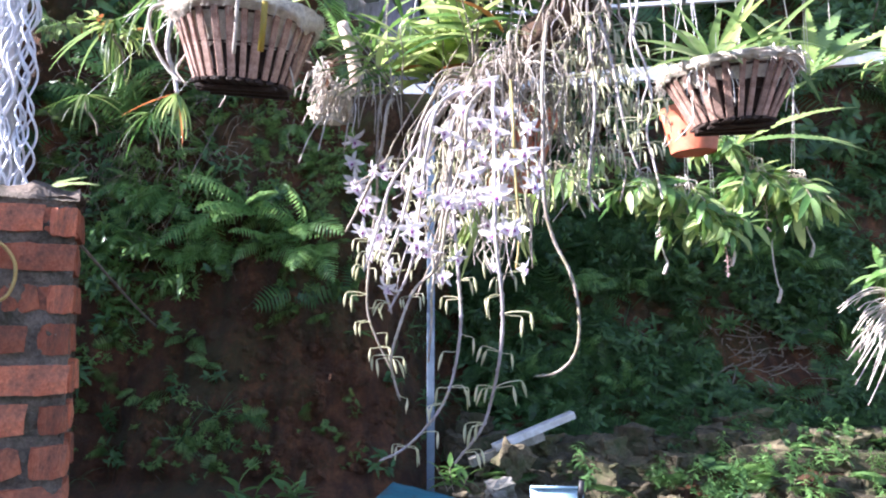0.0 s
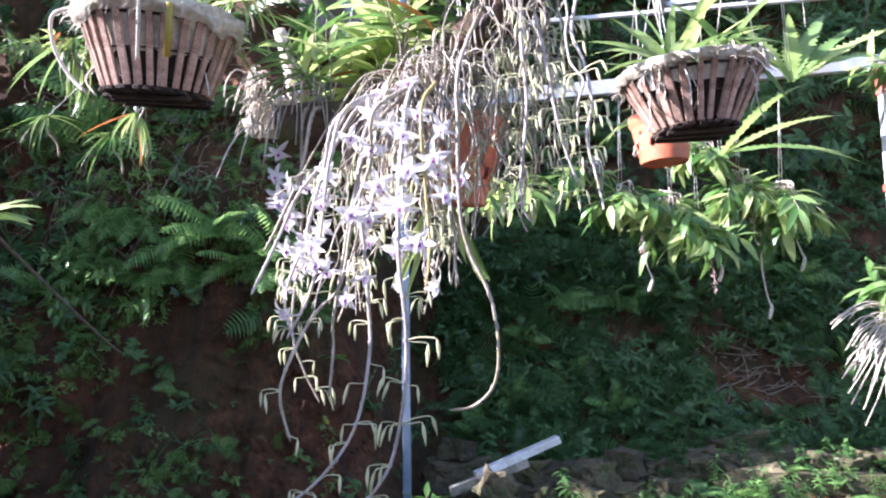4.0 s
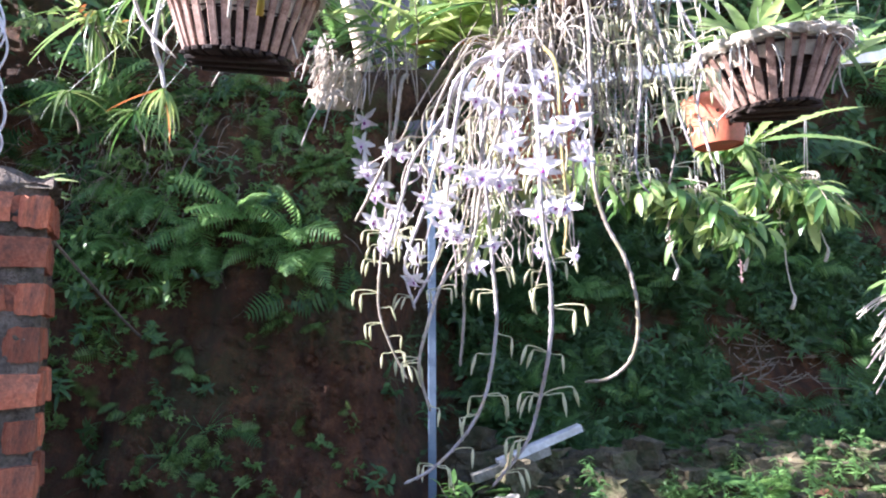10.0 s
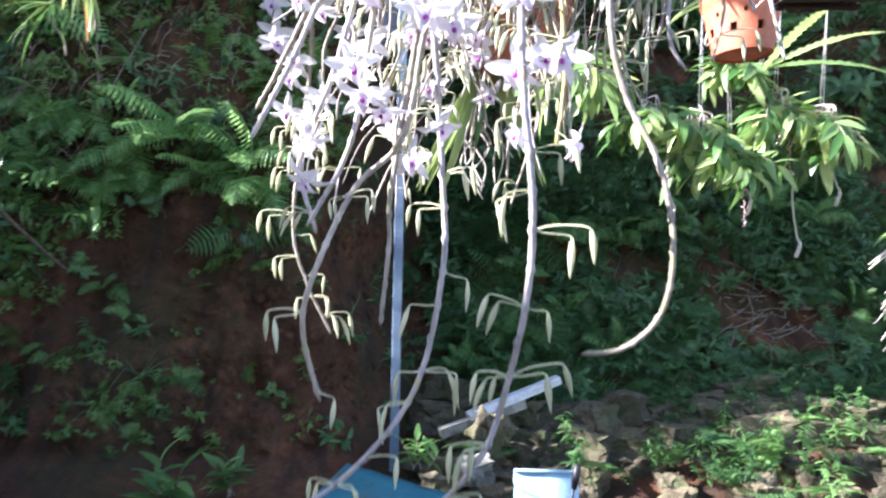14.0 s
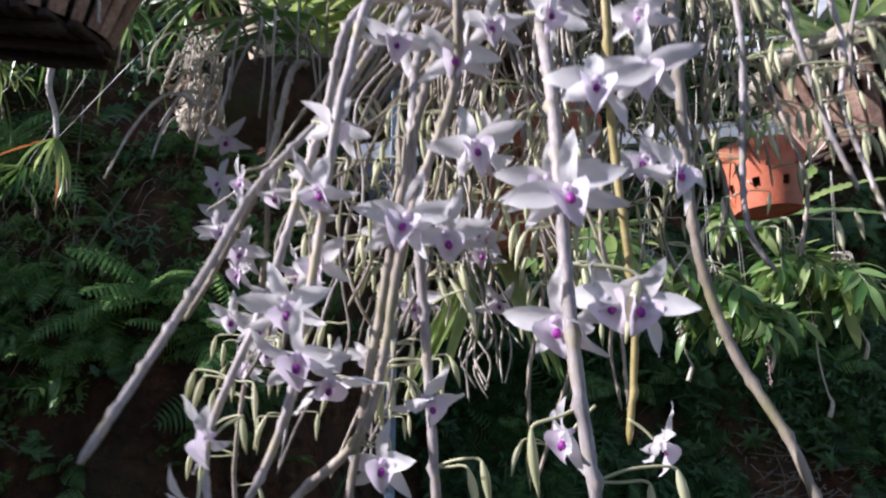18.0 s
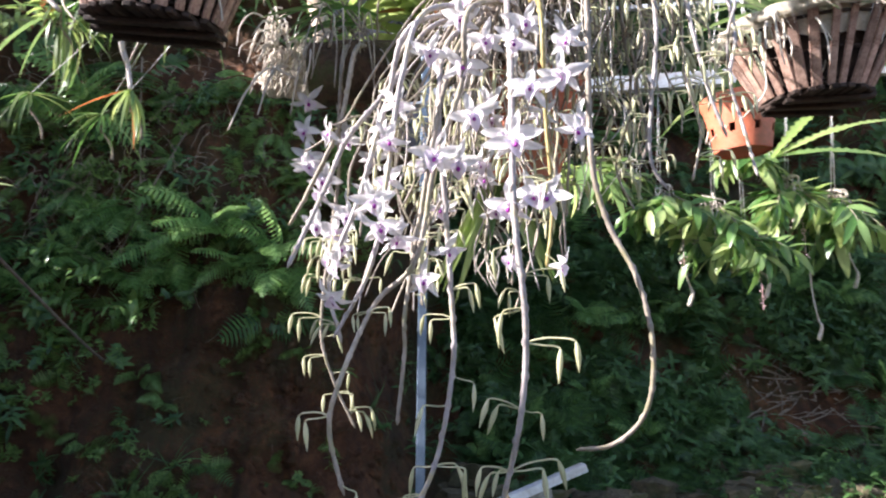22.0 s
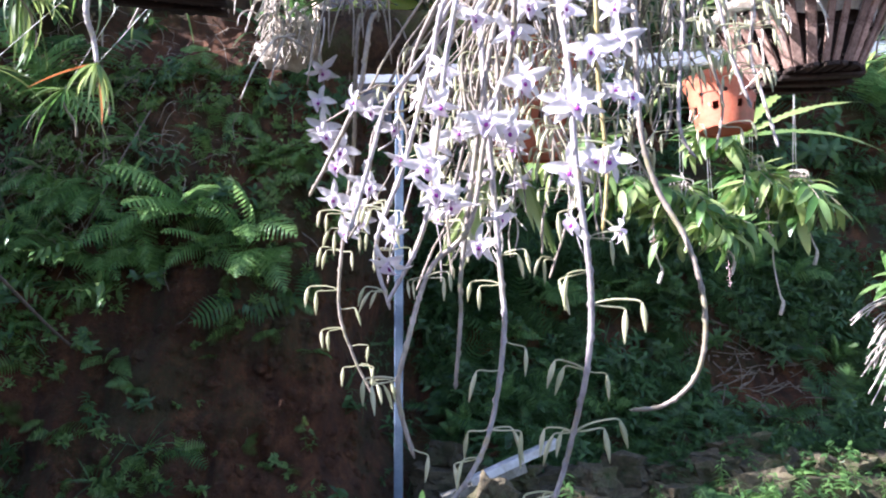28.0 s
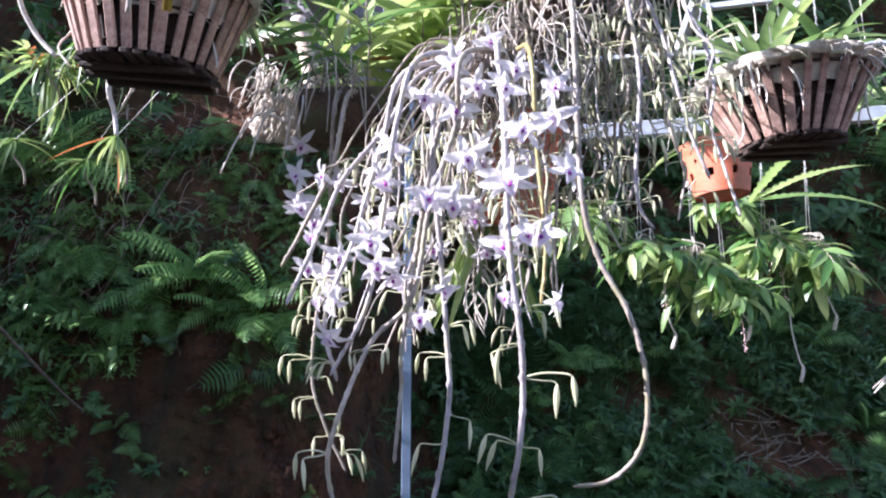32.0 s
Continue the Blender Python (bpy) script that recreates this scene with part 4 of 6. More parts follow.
for c, at, yaw, pitch, roll, size, kind in (
        (c1, (0.095, 1.225, 1.713), 5, 5, 0, 1.0, 0), (c1, (0.111, 1.219, 1.770), 15, 0, 4, 0.95, 1), (c1, (0.128, 1.222, 1.655), 12, 8, 5, 0.85, 2),
        (c1, (0.091, 1.235, 1.649), -15, 10, -4, 0.95, 3), (c1, (0.115, 1.229, 1.657), 4, 2, 0, 0.9, 4), (c1, (0.094, 1.237, 1.592), -30, 0, 0, 0.75, 5),
        (c7, (0.146, 1.258, 1.586), 60, 12, 10, 0.75, 0), (c7, (0.167, 1.260, 1.738), 35, 5, 0, 0.85, 1), (c7, (0.091, 1.252, 1.729), -15, 10, 4, 0.9, 2)):
    bloom(c, at, yaw, pitch, roll, size, kind)
for c, at, yaw, pitch, roll, size, kind in (
        (c2, (0.053, 1.298, 1.767), 5, -10, 0, 1.0, 3), (c2, (0.013, 1.300, 1.718), -8, 0, 0, 1.05, 4), (c2, (0.036, 1.30, 1.710), 18, 0, 0, 0.9, 5),
        (c2, (0.024, 1.31, 1.610), 20, 14, 6, 0.85, 0), (c2, (0.0, 1.30, 1.575), -20, 6, 0, 0.8, 1), (c4, (-0.048, 1.286, 1.634), -10, 30, 12, 0.95, 2),
        (c4, (-0.031, 1.290, 1.622), 25, 35, 0, 0.9, 3), (c4, (-0.096, 1.290, 1.589), -35, 20, -8, 0.85, 4), (c4, (-0.101, 1.290, 1.553), -30, 40, 0, 0.85, 5)):
    bloom(c, at, yaw, pitch, roll, size, kind)
for c, at, yaw, pitch, roll, size, kind in (
        (c10, (-0.046, 1.340, 1.700), -10, 5, 0, 0.85, 0), (c10, (-0.042, 1.334, 1.794), 20, 10, 5, 0.85, 1), (c11, (-0.043, 1.300, 1.739), -30, 12, 0, 0.85, 2),
        (c11, (0.043, 1.30, 1.830), 10, -5, 0, 0.9, 3), (c1, (0.097, 1.27, 1.845), 10, -10, 4, 0.9, 4), (c1, (0.12, 1.33, 1.90), 0, -15, 0, 0.9, 5),
        (c1, (0.07, 1.35, 1.885), -12, -12, 0, 0.9, 0), (c2, (0.10, 1.44, 2.0), 10, -15, 0, 0.9, 1), (c2, (0.05, 1.42, 1.97), -10, -15, 0, 0.85, 2)):
    bloom(c, at, yaw, pitch, roll, size, kind)
for i, (x, y, z) in enumerate(((-0.226, 1.73, 1.888), (-0.220, 1.73, 1.841), (-0.194, 1.73, 1.773), (-0.200, 1.73, 1.715), (-0.153, 1.72, 1.676), (-0.144, 1.72, 1.743), (-0.225, 1.73, 1.946), (-0.155, 1.73, 1.884), (-0.195, 1.73, 1.804), (-0.175, 1.72, 1.655))):
    bloom(c5 if i % 2 else c12, (x, y, z), rnd.uniform(-50, 25), rnd.uniform(0, 35), rnd.uniform(-20, 20), rnd.uniform(1.0, 1.2), i)

for c, at, size in ((c5, (-0.185, 1.70, 1.79), 1.1), (c5, (-0.165, 1.71, 1.70), 1.1), (c12, (-0.215, 1.70, 1.815), 1.0), (c11, (-0.060, 1.30, 1.665), 0.9), (c2, (0.002, 1.33, 1.86), 0.9), (c2, (0.040, 1.32, 1.90), 0.9), (c8, (0.20, 1.40, 1.80), 0.9), (c3, (0.165, 1.29, 1.86), 0.9), (c7, (0.150, 1.25, 1.80), 0.95)):
    bloom(c, at, rnd.uniform(-30, 30), rnd.uniform(-5, 20), 0, size)

# the crowd of older canes that arch off the wood and hang
r9 = random.Random(91)


def wander(pts, amount):
    out = [Vector(pts[0])]
    for a, b in zip(pts, pts[1:]):
        a, b = Vector(a), Vector(b)
        out.append((a + b) / 2 + Vector((r9.uniform(-1, 1), r9.uniform(-1, 1), r9.uniform(-0.5, 0.5))) * amount)
        out.append(b)
    return out


for i in range(52):
    o = Vector((0.14, 1.60, 2.05)) + Vector((r9.uniform(-0.05, 0.05), r9.uniform(-0.05, 0.03), r9.uniform(-0.01, 0.03)))
    far = r9.uniform(0.05, 0.27)
    a = r9.choice((r9.uniform(2.6, 4.3), r9.uniform(3.0, 4.0), r9.uniform(4.2, 5.4)))
    d = Vector((math.cos(a) * far, math.sin(a) * far * 0.8, 0))
    zend = r9.uniform(1.54, 1.86)
    z1 = o.z - 0.05 - far * 0.34
    pts = [o, o + d * 0.5 + Vector((0, 0, -0.02 + 0.03 * r9.random())), o + d * 0.95 + Vector((0, 0, z1 - o.z - 0.03))]
    for k in (1, 2, 3):
        pts.append(o + d * (1 + 0.08 * k) + Vector((r9.uniform(-0.03, 0.03), r9.uniform(-0.02, 0.02), (z1 - 0.06 - o.z) + (zend - z1 + 0.06) * k / 3)))
    cc = cane(wander(pts, 0.009), r9.choice((0.0013, 0.0017, 0.0022, 0.0028)), r9.choice([CANE, CANE_OLD, CANE_OLD, CANE_OLD]), seed=100 + i, buds=(0.55, 0.98) if i % 3 else (0, 0), step=0.04, bud_chance=0.4, bud_scale=0.85)
    if i % 3 == 0:
        bloom(cc, pts[-2] + Vector((r9.uniform(-0.02, 0.02), -0.015, 0.0)), r9.uniform(-40, 40), r9.uniform(0, 30), 0, 0.85, i)
# thinner canes that hang from the upper end of the wood
for i in range(32):
    o = Vector((0.34, 1.62, 2.28)) + Vector((r9.uniform(-0.05, 0.06), r9.uniform(-0.04, 0.06), r9.uniform(-0.03, 0.02)))
    d = Vector((r9.uniform(-0.12, 0.08), r9.uniform(-0.10, 0.12), 0))
    zend = r9.uniform(1.70, 2.05)
    pts = [o, o + d * 0.6 + Vector((0, 0, 0.01)), o + d + Vector((0, 0, -0.07))]
    for k in (1, 2, 3):
        pts.append(o + d * (1 + 0.12 * k) + Vector((r9.uniform(-0.022, 0.022), r9.uniform(-0.02, 0.02), -0.07 + (zend - o.z + 0.07) * k / 3)))
    cane(wander(pts, 0.024), r9.choice((0.0014, 0.0020, 0.0028, 0.0034)), r9.choice([CANE, CANE_OLD, CANE_OLD]), seed=200 + i, buds=(0.5, 0.98), step=0.035, bud_chance=0.45, bud_scale=1.1)
aerial_roots(orchid, 40, 0.22, random.Random(5), (0.05, 0.0, 0.05), 0.0016, 0.06, "root", CANE_OLD, 0.03)
for k, (x, y, z) in enumerate(((-0.06, -0.03, 0.02), (0.02, -0.05, 0.03), (0.10, 0.0, 0.10), (0.17, 0.02, 0.20))):
    aerial_roots(orchid, 22 if k < 2 else 9, 0.34, random.Random(50 + k), (x, y, z), 0.0011, 0.08, "root", ROOT if k % 2 else CANE_OLD, 0.035)


# ---- pale root beards on the log's end ----
def root_beard(at, n, length, seed, label, lean=(-0.5, -0.4), rad=0.0016, mat=None, category="roots", fan=1.0, droop=1.0):
    r1 = random.Random(seed)
    t = thing("root_beard", label, category, Matrix.Translation(at))
    for i in range(n):
        o = Vector((r1.uniform(-0.045, 0.045), r1.uniform(-0.04, 0.03), r1.uniform(-0.035, 0.05))) * fan
        d = Vector((lean[0] + r1.uniform(-0.6, 0.6), lean[1] + r1.uniform(-0.6, 0.4), r1.uniform(-0.4, 0.5)))
        L = length * r1.uniform(0.5, 1.2)
        pts = [o, o + d * L * 0.35, o + d * L * 0.62 + Vector((0, 0, -0.35 * L * droop)), o + d * L * 0.75 + Vector((r1.uniform(-0.01, 0.01), 0, -0.8 * L * droop))]
        part("root", Build().tube(spline(pts, 4), [rad * r1.uniform(0.8, 1.3) * (1 - 0.4 * k / 12) for k in range(13)], 5), mat or ROOT, t)
    return t


def root_mat():
    """A lumpy pad of pale roots on the log's end and top."""
    b = Build()
    for cx, cy, cz, rx, ry, rz in ((-0.345, 2.08, 2.12, 0.070, 0.05, 0.036), (-0.26, 2.07, 2.125, 0.070, 0.05, 0.036), (-0.30, 2.07, 2.155, 0.065, 0.05, 0.040)):
        def fn(u, v, c=Vector((cx, cy, cz)), r=(rx, ry, rz)):
            n = Vector((math.sin(3.1416 * v) * math.cos(6.2832 * u), math.sin(3.1416 * v) * math.sin(6.2832 * u), math.cos(3.1416 * v)))
            k = 1 + 0.28 * noise.noise(n * 2.3 + c * 9) + 0.16 * noise.noise(n * 8 + c * 30)
            return c + Vector((n.x * r[0], n.y * r[1], n.z * r[2])) * k
        b.grid(fn, 26, 16, wrap=True)
    tagged(part("root_mat", b, MOSS), "matted pad of pale dry roots on the log", "roots")


root_mat()
root_beard((-0.30, 2.03, 2.15), 130, 0.05, 77, "short cream roots tangled over the root pad", (-0.1, -0.5), 0.0026, fan=1.5)
root_beard((-0.35, 2.05, 2.14), 46, 0.06, 71, "pale dry roots bearding the end of the log")
root_beard((-0.37, 2.04, 2.24), 22, 0.11, 79, "cream roots hanging beside the basket onto the root pad", (-0.1, -0.2), 0.0022, fan=0.8)
root_beard((-0.15, 1.72, 2.07), 16, 0.17, 72, "thin brown roots hanging down the log", (0.0, -0.3), 0.0020, CANE_OLD)
root_beard((-0.25, 1.76, 1.99), 3, 0.18, 78, "long white roots dangling below the log", (-0.25, -0.1), 0.0024)


# ---- leafy shoots on the wood ----
def leafy_shoot(owner, o, way, length, count, leaf_len, leaf_w, r1, mats, stem_r=0.003, leaf_bend=(0.2, 0.9), dead=0.05, droop=0.0, tumble=0.0):
    """A stem with leaves in two ranks, one part with its leaves as sub-parts."""
    way = Vector(way).normalized()
    side = way.cross(Vector((0, -1, 0.2))).normalized()
    pts = [Vector(o) + way * length * k / 4 + Vector((0, 0, -droop * (k / 4) ** 2 * length)) + Vector((r1.uniform(-1, 1), r1.uniform(-1, 1), 0)) * 0.006 for k in range(5)]
    line = spline(pts, 4)
    st = part("shoot", Build().tube(line, [stem_r * (1 - 0.5 * k / 16) for k in range(17)], 6), CANE_OLD if stem_r > 0.002 else LEAF_DEEP, owner)
    for i in range(count):
        u = 0.25 + 0.75 * i / max(1, count - 1)
        p = line[min(16, int(u * 16))]
        s = 1 if i % 2 else -1
        d = side * s * r1.uniform(0.6, 1.0) + way * r1.uniform(0.35, 0.8) + Vector((0, r1.uniform(-0.4, 0.4), 0))
        if i == count - 1:
            d = way + side * 0.2 * s
        b = Build().blade(leaf_len * r1.uniform(0.7, 1.1), leaf_w * r1.uniform(0.8, 1.1), r1.uniform(*leaf_bend), 0.3, 7, 1.0, 0.35)
        part("leaf", b, DRYLEAF if r1.random() < dead else r1.choice(mats), st, m=frame_to(p, d + Vector((0, 0, r1.uniform(-1, 0.3) * tumble)), Vector((r1.uniform(-1, 1) * tumble, r1.uniform(-0.4, 0.2) - tumble * r1.random(), 1))))


def shoot_clump(at, n, length, leaf_len, leaf_w, seed, label, lean=(0, 0, 1), spread=0.5, mats=None, per=7, dead=0.05, droop=0.0, group="leafy orchids", leaf_bend=(0.2, 0.9), stem_r=0.0026, tumble=0.0):
    r1 = random.Random(seed)
    t = thing("leafy_orchid", label, "orchid", Matrix.Translation(at), group)
    for i in range(n):
        d = Vector(lean) + Vector((r1.uniform(-spread, spread), r1.uniform(-spread, spread) * 0.7, r1.uniform(-0.2, 0.2)))
        leafy_shoot(t, (r1.uniform(-0.03, 0.03), r1.uniform(-0.03, 0.03), 0), d, length * r1.uniform(0.6, 1.1), per + r1.randrange(-1, 3), leaf_len, leaf_w * r1.uniform(1 - 0.3 * tumble, 1 + 0.3 * tumble), r1, mats or [LEAF_STRAP, LEAF_LIME, LEAF_DEEP], stem_r, leaf_bend, dead, droop, tumble)
    return t


shoot_clump((0.08, 1.66, 2.12), 8, 0.42, 0.17, 0.040, 81, "upright leafy orchid shoots on the driftwood with an orange dying leaf", (0.05, 0, 1), 0.55, [LEAF_DEEP, LEAF_STRAP, LEAF_LIME], 7, 0.05, tumble=0.5)
shoot_clump((0.31, 1.66, 2.30), 7, 0.32, 0.16, 0.033, 82, "bright leafy shoots at the top of the driftwood", (0.1, 0, 1), 0.45, [LEAF_LIME, LEAF_LIME, LEAF_STRAP], 6, 0.02, tumble=0.4)
shoot_clump((-0.13, 1.80, 2.08), 7, 0.24, 0.13, 0.024, 83, "fine-leaved green shoots growing along the log", (-0.35, -0.1, 0.7), 0.7, [LEAF_STRAP, LEAF_DEEP, LEAF_LIME], 7, 0.02)
shoot_clump((0.0, 1.84, 2.13), 10, 0.19, 0.13, 0.040, 84, "broad light green leaves crowding behind the canes", (0.1, 0, 0.8), 0.8, [LEAF_LIME], 6, 0.03)
shoot_clump((0.40, 2.3, 2.02), 6, 0.16, 0.12, 0.035, 85, "broad bright green leaves hanging behind the canes", (0.1, 0, -0.3), 0.8, [LEAF_LIME, LEAF_STRAP], 6, 0.0)
shoot_clump((-0.02, 1.96, 2.14), 9, 0.20, 0.15, 0.05, 86, "broad pale yellow-green leaves behind the log", (0.0, -0.2, 0.6), 0.8, [LEAF_LIME], 6, 0.02)
root_beard((0.30, 1.62, 2.24), 40, 0.16, 73, "grey roots wrapping the top of the driftwood", (-0.1, -0.2), 0.0018, CANE_OLD, fan=1.5)
root_beard((0.17, 1.60, 2.10), 50, 0.15, 74, "tangled dry roots over the middle of the driftwood", (-0.1, -0.3), 0.0016, CANE_OLD, fan=1.5)
root_beard((0.94, 1.88, 2.215), 9, 0.10, 75, "knotted pale roots spilling over the basket rim", (0.1, -0.5), 0.0024)
root_beard((0.74, 1.87, 2.17), 9, 0.11, 76, "pale roots hanging over the basket slats", (-0.1, -0.5), 0.0024)


# ---- ferns ----
def frond_mesh(seed, length=0.46, pairs=17, width=0.25, arch=1.1):
    """An arching frond along +x with toothed leaflets on both sides."""
    r1 = random.Random(seed)
    b = Build()
    line, x, z = [], 0.0, 0.0
    n = 24
    for i in range(n + 1):
        a = 0.45 - arch * i / n
        line.append(Vector((x, 0.02 * math.sin(i / n * 3 + seed), z)))
        x, z = x + length / n * math.cos(a), z + length / n * math.sin(a)
    b.tube(line, [0.0022 * (1 - 0.8 * i / n) for i in range(n + 1)], 4)
    for i in range(pairs):
        u = 0.14 + 0.86 * (i + 0.5) / pairs
        k = u * n
        p = line[int(k)].lerp(line[min(n, int(k) + 1)], k - int(k))
        tang = (line[min(n, int(k) + 1)] - line[max(0, int(k) - 1)]).normalized()
        L = width / 2 * (math.sin(math.pi * min(1, 0.28 + 0.72 * u)) ** 0.85 + 0.04) * r1.uniform(0.9, 1.08)
        for s in (-1, 1):
            d = (Vector((0, s, 0)) + tang * 0.45 + Vector((0, 0, -0.22 - r1.uniform(0, 0.15)))).normalized()
            nrm = tang.cross(d).normalized()
            w = length / pairs * 0.80
            teeth = 5
            vs, fs = [], []
            for q in range(teeth + 1):
                t = q / teeth
                c = p + d * L * t + nrm * s * (-0.10 * L * t * t)
                hw = w / 2 * (1 - 0.90 * t * t)
                vs += [c - tang * hw, c, c + tang * hw]
                if q < teeth:
                    t2 = (q + 0.62) / teeth
                    c2 = p + d * L * t2
                    hw2 = w / 2 * (1 - 0.90 * t2 * t2) * 0.6
                    vs += [c2 - tang * hw2, c2 + tang * hw2]
            for q in range(teeth):
                o = q * 5
                fs += [(o, o + 1, o + 6, o + 3), (o + 1, o + 2, o + 4, o + 6), (o + 3, o + 6, o + 5), (o + 4, o + 7, o + 6)]
            b.add(vs, fs)
    return b.mesh("frond", LEAF_FERN, False)


FRONDS = [frond_mesh(k, arch=0.8 + 0.25 * k) for k in range(5)]


def bank_normal(x, z):
    p = bank_at(x, z)
    du = bank_at(x + 0.15, z) - bank_at(x - 0.15, z)
    dv = bank_at(x, z + 0.15) - bank_at(x, z - 0.15)
    nrm = du.cross(dv).normalized()
    return p, (nrm if nrm.y < 0 else -nrm)


def fern(x, z, count, size, seed, droop=0.0):
    r1 = random.Random(seed)
    p, nrm = bank_normal(x, z)
    t = thing("fern", r1.choice(["green ladder fern with arching fronds on the earth bank", "lush fern clump rooted in the bank with drooping fronds"]), "fern", Matrix.Translation(p - nrm * 0.02), "ferns on the bank")
    for i in range(count):
        a = math.pi * (i + r1.uniform(0.1, 0.9)) / count
        d = nrm * r1.uniform(0.7, 1.3) + Vector((math.cos(a), 0, 0)) * r1.uniform(0.4, 1.1) + Vector((0, 0, 1)) * (0.45 * math.sin(a) - 0.28 - droop + r1.uniform(-0.4, 0.3))
        part("frond", FRONDS[r1.randrange(5)], None, t, m=frame_to((0, 0, 0), d, Vector((r1.uniform(-0.2, 0.2), -0.9, 0.7))) @ Matrix.Scale(size * r1.uniform(0.65, 1.15), 4))


for k, (x, z, n, s) in enumerate(((-1.20, 2.16, 7, 1.05), (-0.86, 2.0, 6, 0.95), (-1.45, 2.06, 6, 0.85), (-1.64, 1.85, 6, 0.75), (-1.05, 1.95, 4, 0.8), (-1.95, 1.95, 6, 0.7), (-1.55, 2.55, 3, 0.5), (-0.45, 2.35, 3, 0.45), (-1.9, 2.2, 5, 0.6), (-1.55, 1.36, 4, 0.5), (-1.38, 1.22, 3, 0.4), (-2.2, 1.8, 6, 0.8), (-1.85, 1.55, 4, 0.5), (-0.75, 1.5, 2, 0.3))):
    fern(x, z, n, s, 300 + k)
for k, (x, z, n, s) in enumerate(((0.75, 1.5, 5, 0.7), (0.62, 1.05, 4, 0.55), (1.05, 1.2, 5, 0.6), (1.35, 0.98, 5, 0.6), (1.0, 1.75, 6, 0.8), (1.5, 1.8, 6, 0.8), (1.95, 1.85, 6, 0.8), (2.6, 1.95, 5, 0.8), (3.1, 1.3, 5, 0.7), (0.35, 0.85, 4, 0.55), (2.2, 2.3, 6, 0.9), (1.6, 2.4, 6, 0.9), (1.0, 2.4, 6, 0.9), (2.9, 1.9, 5, 0.9))):
    fern(x, z, n, s, 340 + k)
fern(-1.36, 1.92, 5, 0.75, 333, 0.5)
fern(-0.78, 1.92, 4, 0.8, 334, 0.6)
fern(-1.22, 3.12, 3, 0.62, 330, 0.9)
fern(-0.95, 2.74, 3, 0.42, 331, 0.7)
fern(-0.62, 2.5, 3, 0.4, 332, 0.6)
for k in range(26):
    fern(rnd.uniform(-2.4, 4.4), rnd.uniform(2.6, 6.5), 6, rnd.uniform(0.9, 1.4), 400 + k)


# ---- undergrowth ----
def tuft(kind, seed):
    r1 = random.Random(seed)
    b = Build()
    if kind == "weed":
        for s in range(3):
            h = r1.uniform(0.05, 0.16)
            top = Vector((r1.uniform(-0.06, 0.06), r1.uniform(-0.06, 0.06), h))
            b.tube([(0, 0, 0), top * 0.5 + Vector((0.01, 0, 0)), top], 0.0016, 3, cap=False)
            for i in range(7):
                a = r1.uniform(0, 6.283)
                o = top * r1.uniform(0.45, 1.0)
                d = Vector((math.cos(a), math.sin(a), r1.uniform(-0.2, 0.6)))
                b.blade(r1.uniform(0.035, 0.075), r1.uniform(0.014, 0.028), r1.uniform(0.2, 1.0), 0.2, 3, 0.9, 0.4, frame_to(o, d))
    elif kind == "grass":
        for i in range(11):
            a = r1.uniform(0, 6.283)
            d = Vector((math.cos(a) * 0.5, math.sin(a) * 0.5, 1))
            b.blade(r1.uniform(0.12, 0.3), r1.uniform(0.005, 0.010), r1.uniform(0.6, 2.2), 0.2, 5, 1.2, 0.8, frame_to((r1.uniform(-0.02, 0.02), r1.uniform(-0.02, 0.02), 0), d))
    elif kind == "fernlet":
        for i in range(5):
            a = r1.uniform(0, 6.283)
            d = Vector((math.cos(a), math.sin(a), r1.uniform(0.2, 0.9)))
            m, L, bend = frame_to((0, 0, 0), d), r1.uniform(0.14, 0.26), r1.uniform(0.7, 1.5)
            x = z = 0.0
            for k in range(11):
                ang = -bend * k / 10
                x, z = x + L / 11 * math.cos(ang), z + L / 11 * math.sin(ang)
                w = 0.36 * L * math.sin(math.pi * (0.2 + 0.8 * k / 10)) ** 0.8 + 0.004
                for s in (-1, 1):
                    q = L / 26
                    vs = [(x - q, 0, z), (x + q, 0, z), (x + q * 1.6, s * w * 0.6, z - 0.1 * w), (x + q * 1.9, s * w, z - 0.3 * w), (x, s * w * 0.55, z - 0.1 * w)]
                    b.add([m @ Vector(p) for p in vs], [(0, 1, 2, 4), (4, 2, 3)])
    elif kind == "herb":
        for s in range(2):
            top = Vector((r1.uniform(-0.08, 0.08), r1.uniform(-0.08, 0.08), r1.uniform(0.12, 0.26)))
            b.tube([(0, 0, 0), top * 0.5 + Vector((0.012, 0.01, 0)), top], 0.002, 3, cap=False)
            for i in range(9):
                u = 0.25 + 0.75 * i / 8
                a = i * 2.4 + s
                d = Vector((math.cos(a), math.sin(a), 0.25))
                b.blade(0.10 * (1.1 - 0.5 * u), 0.022, 0.9, 0.2, 4, 1.0, 0.35, frame_to(top * u, d))
    return b


TUFTS = [tuft("weed", 1), tuft("weed", 2), tuft("weed", 3), tuft("grass", 4), tuft("grass", 5), tuft("herb", 6), tuft("herb", 7), tuft("fernlet", 8), tuft("fernlet", 9), tuft("fernlet", 10), tuft("weed", 11)]


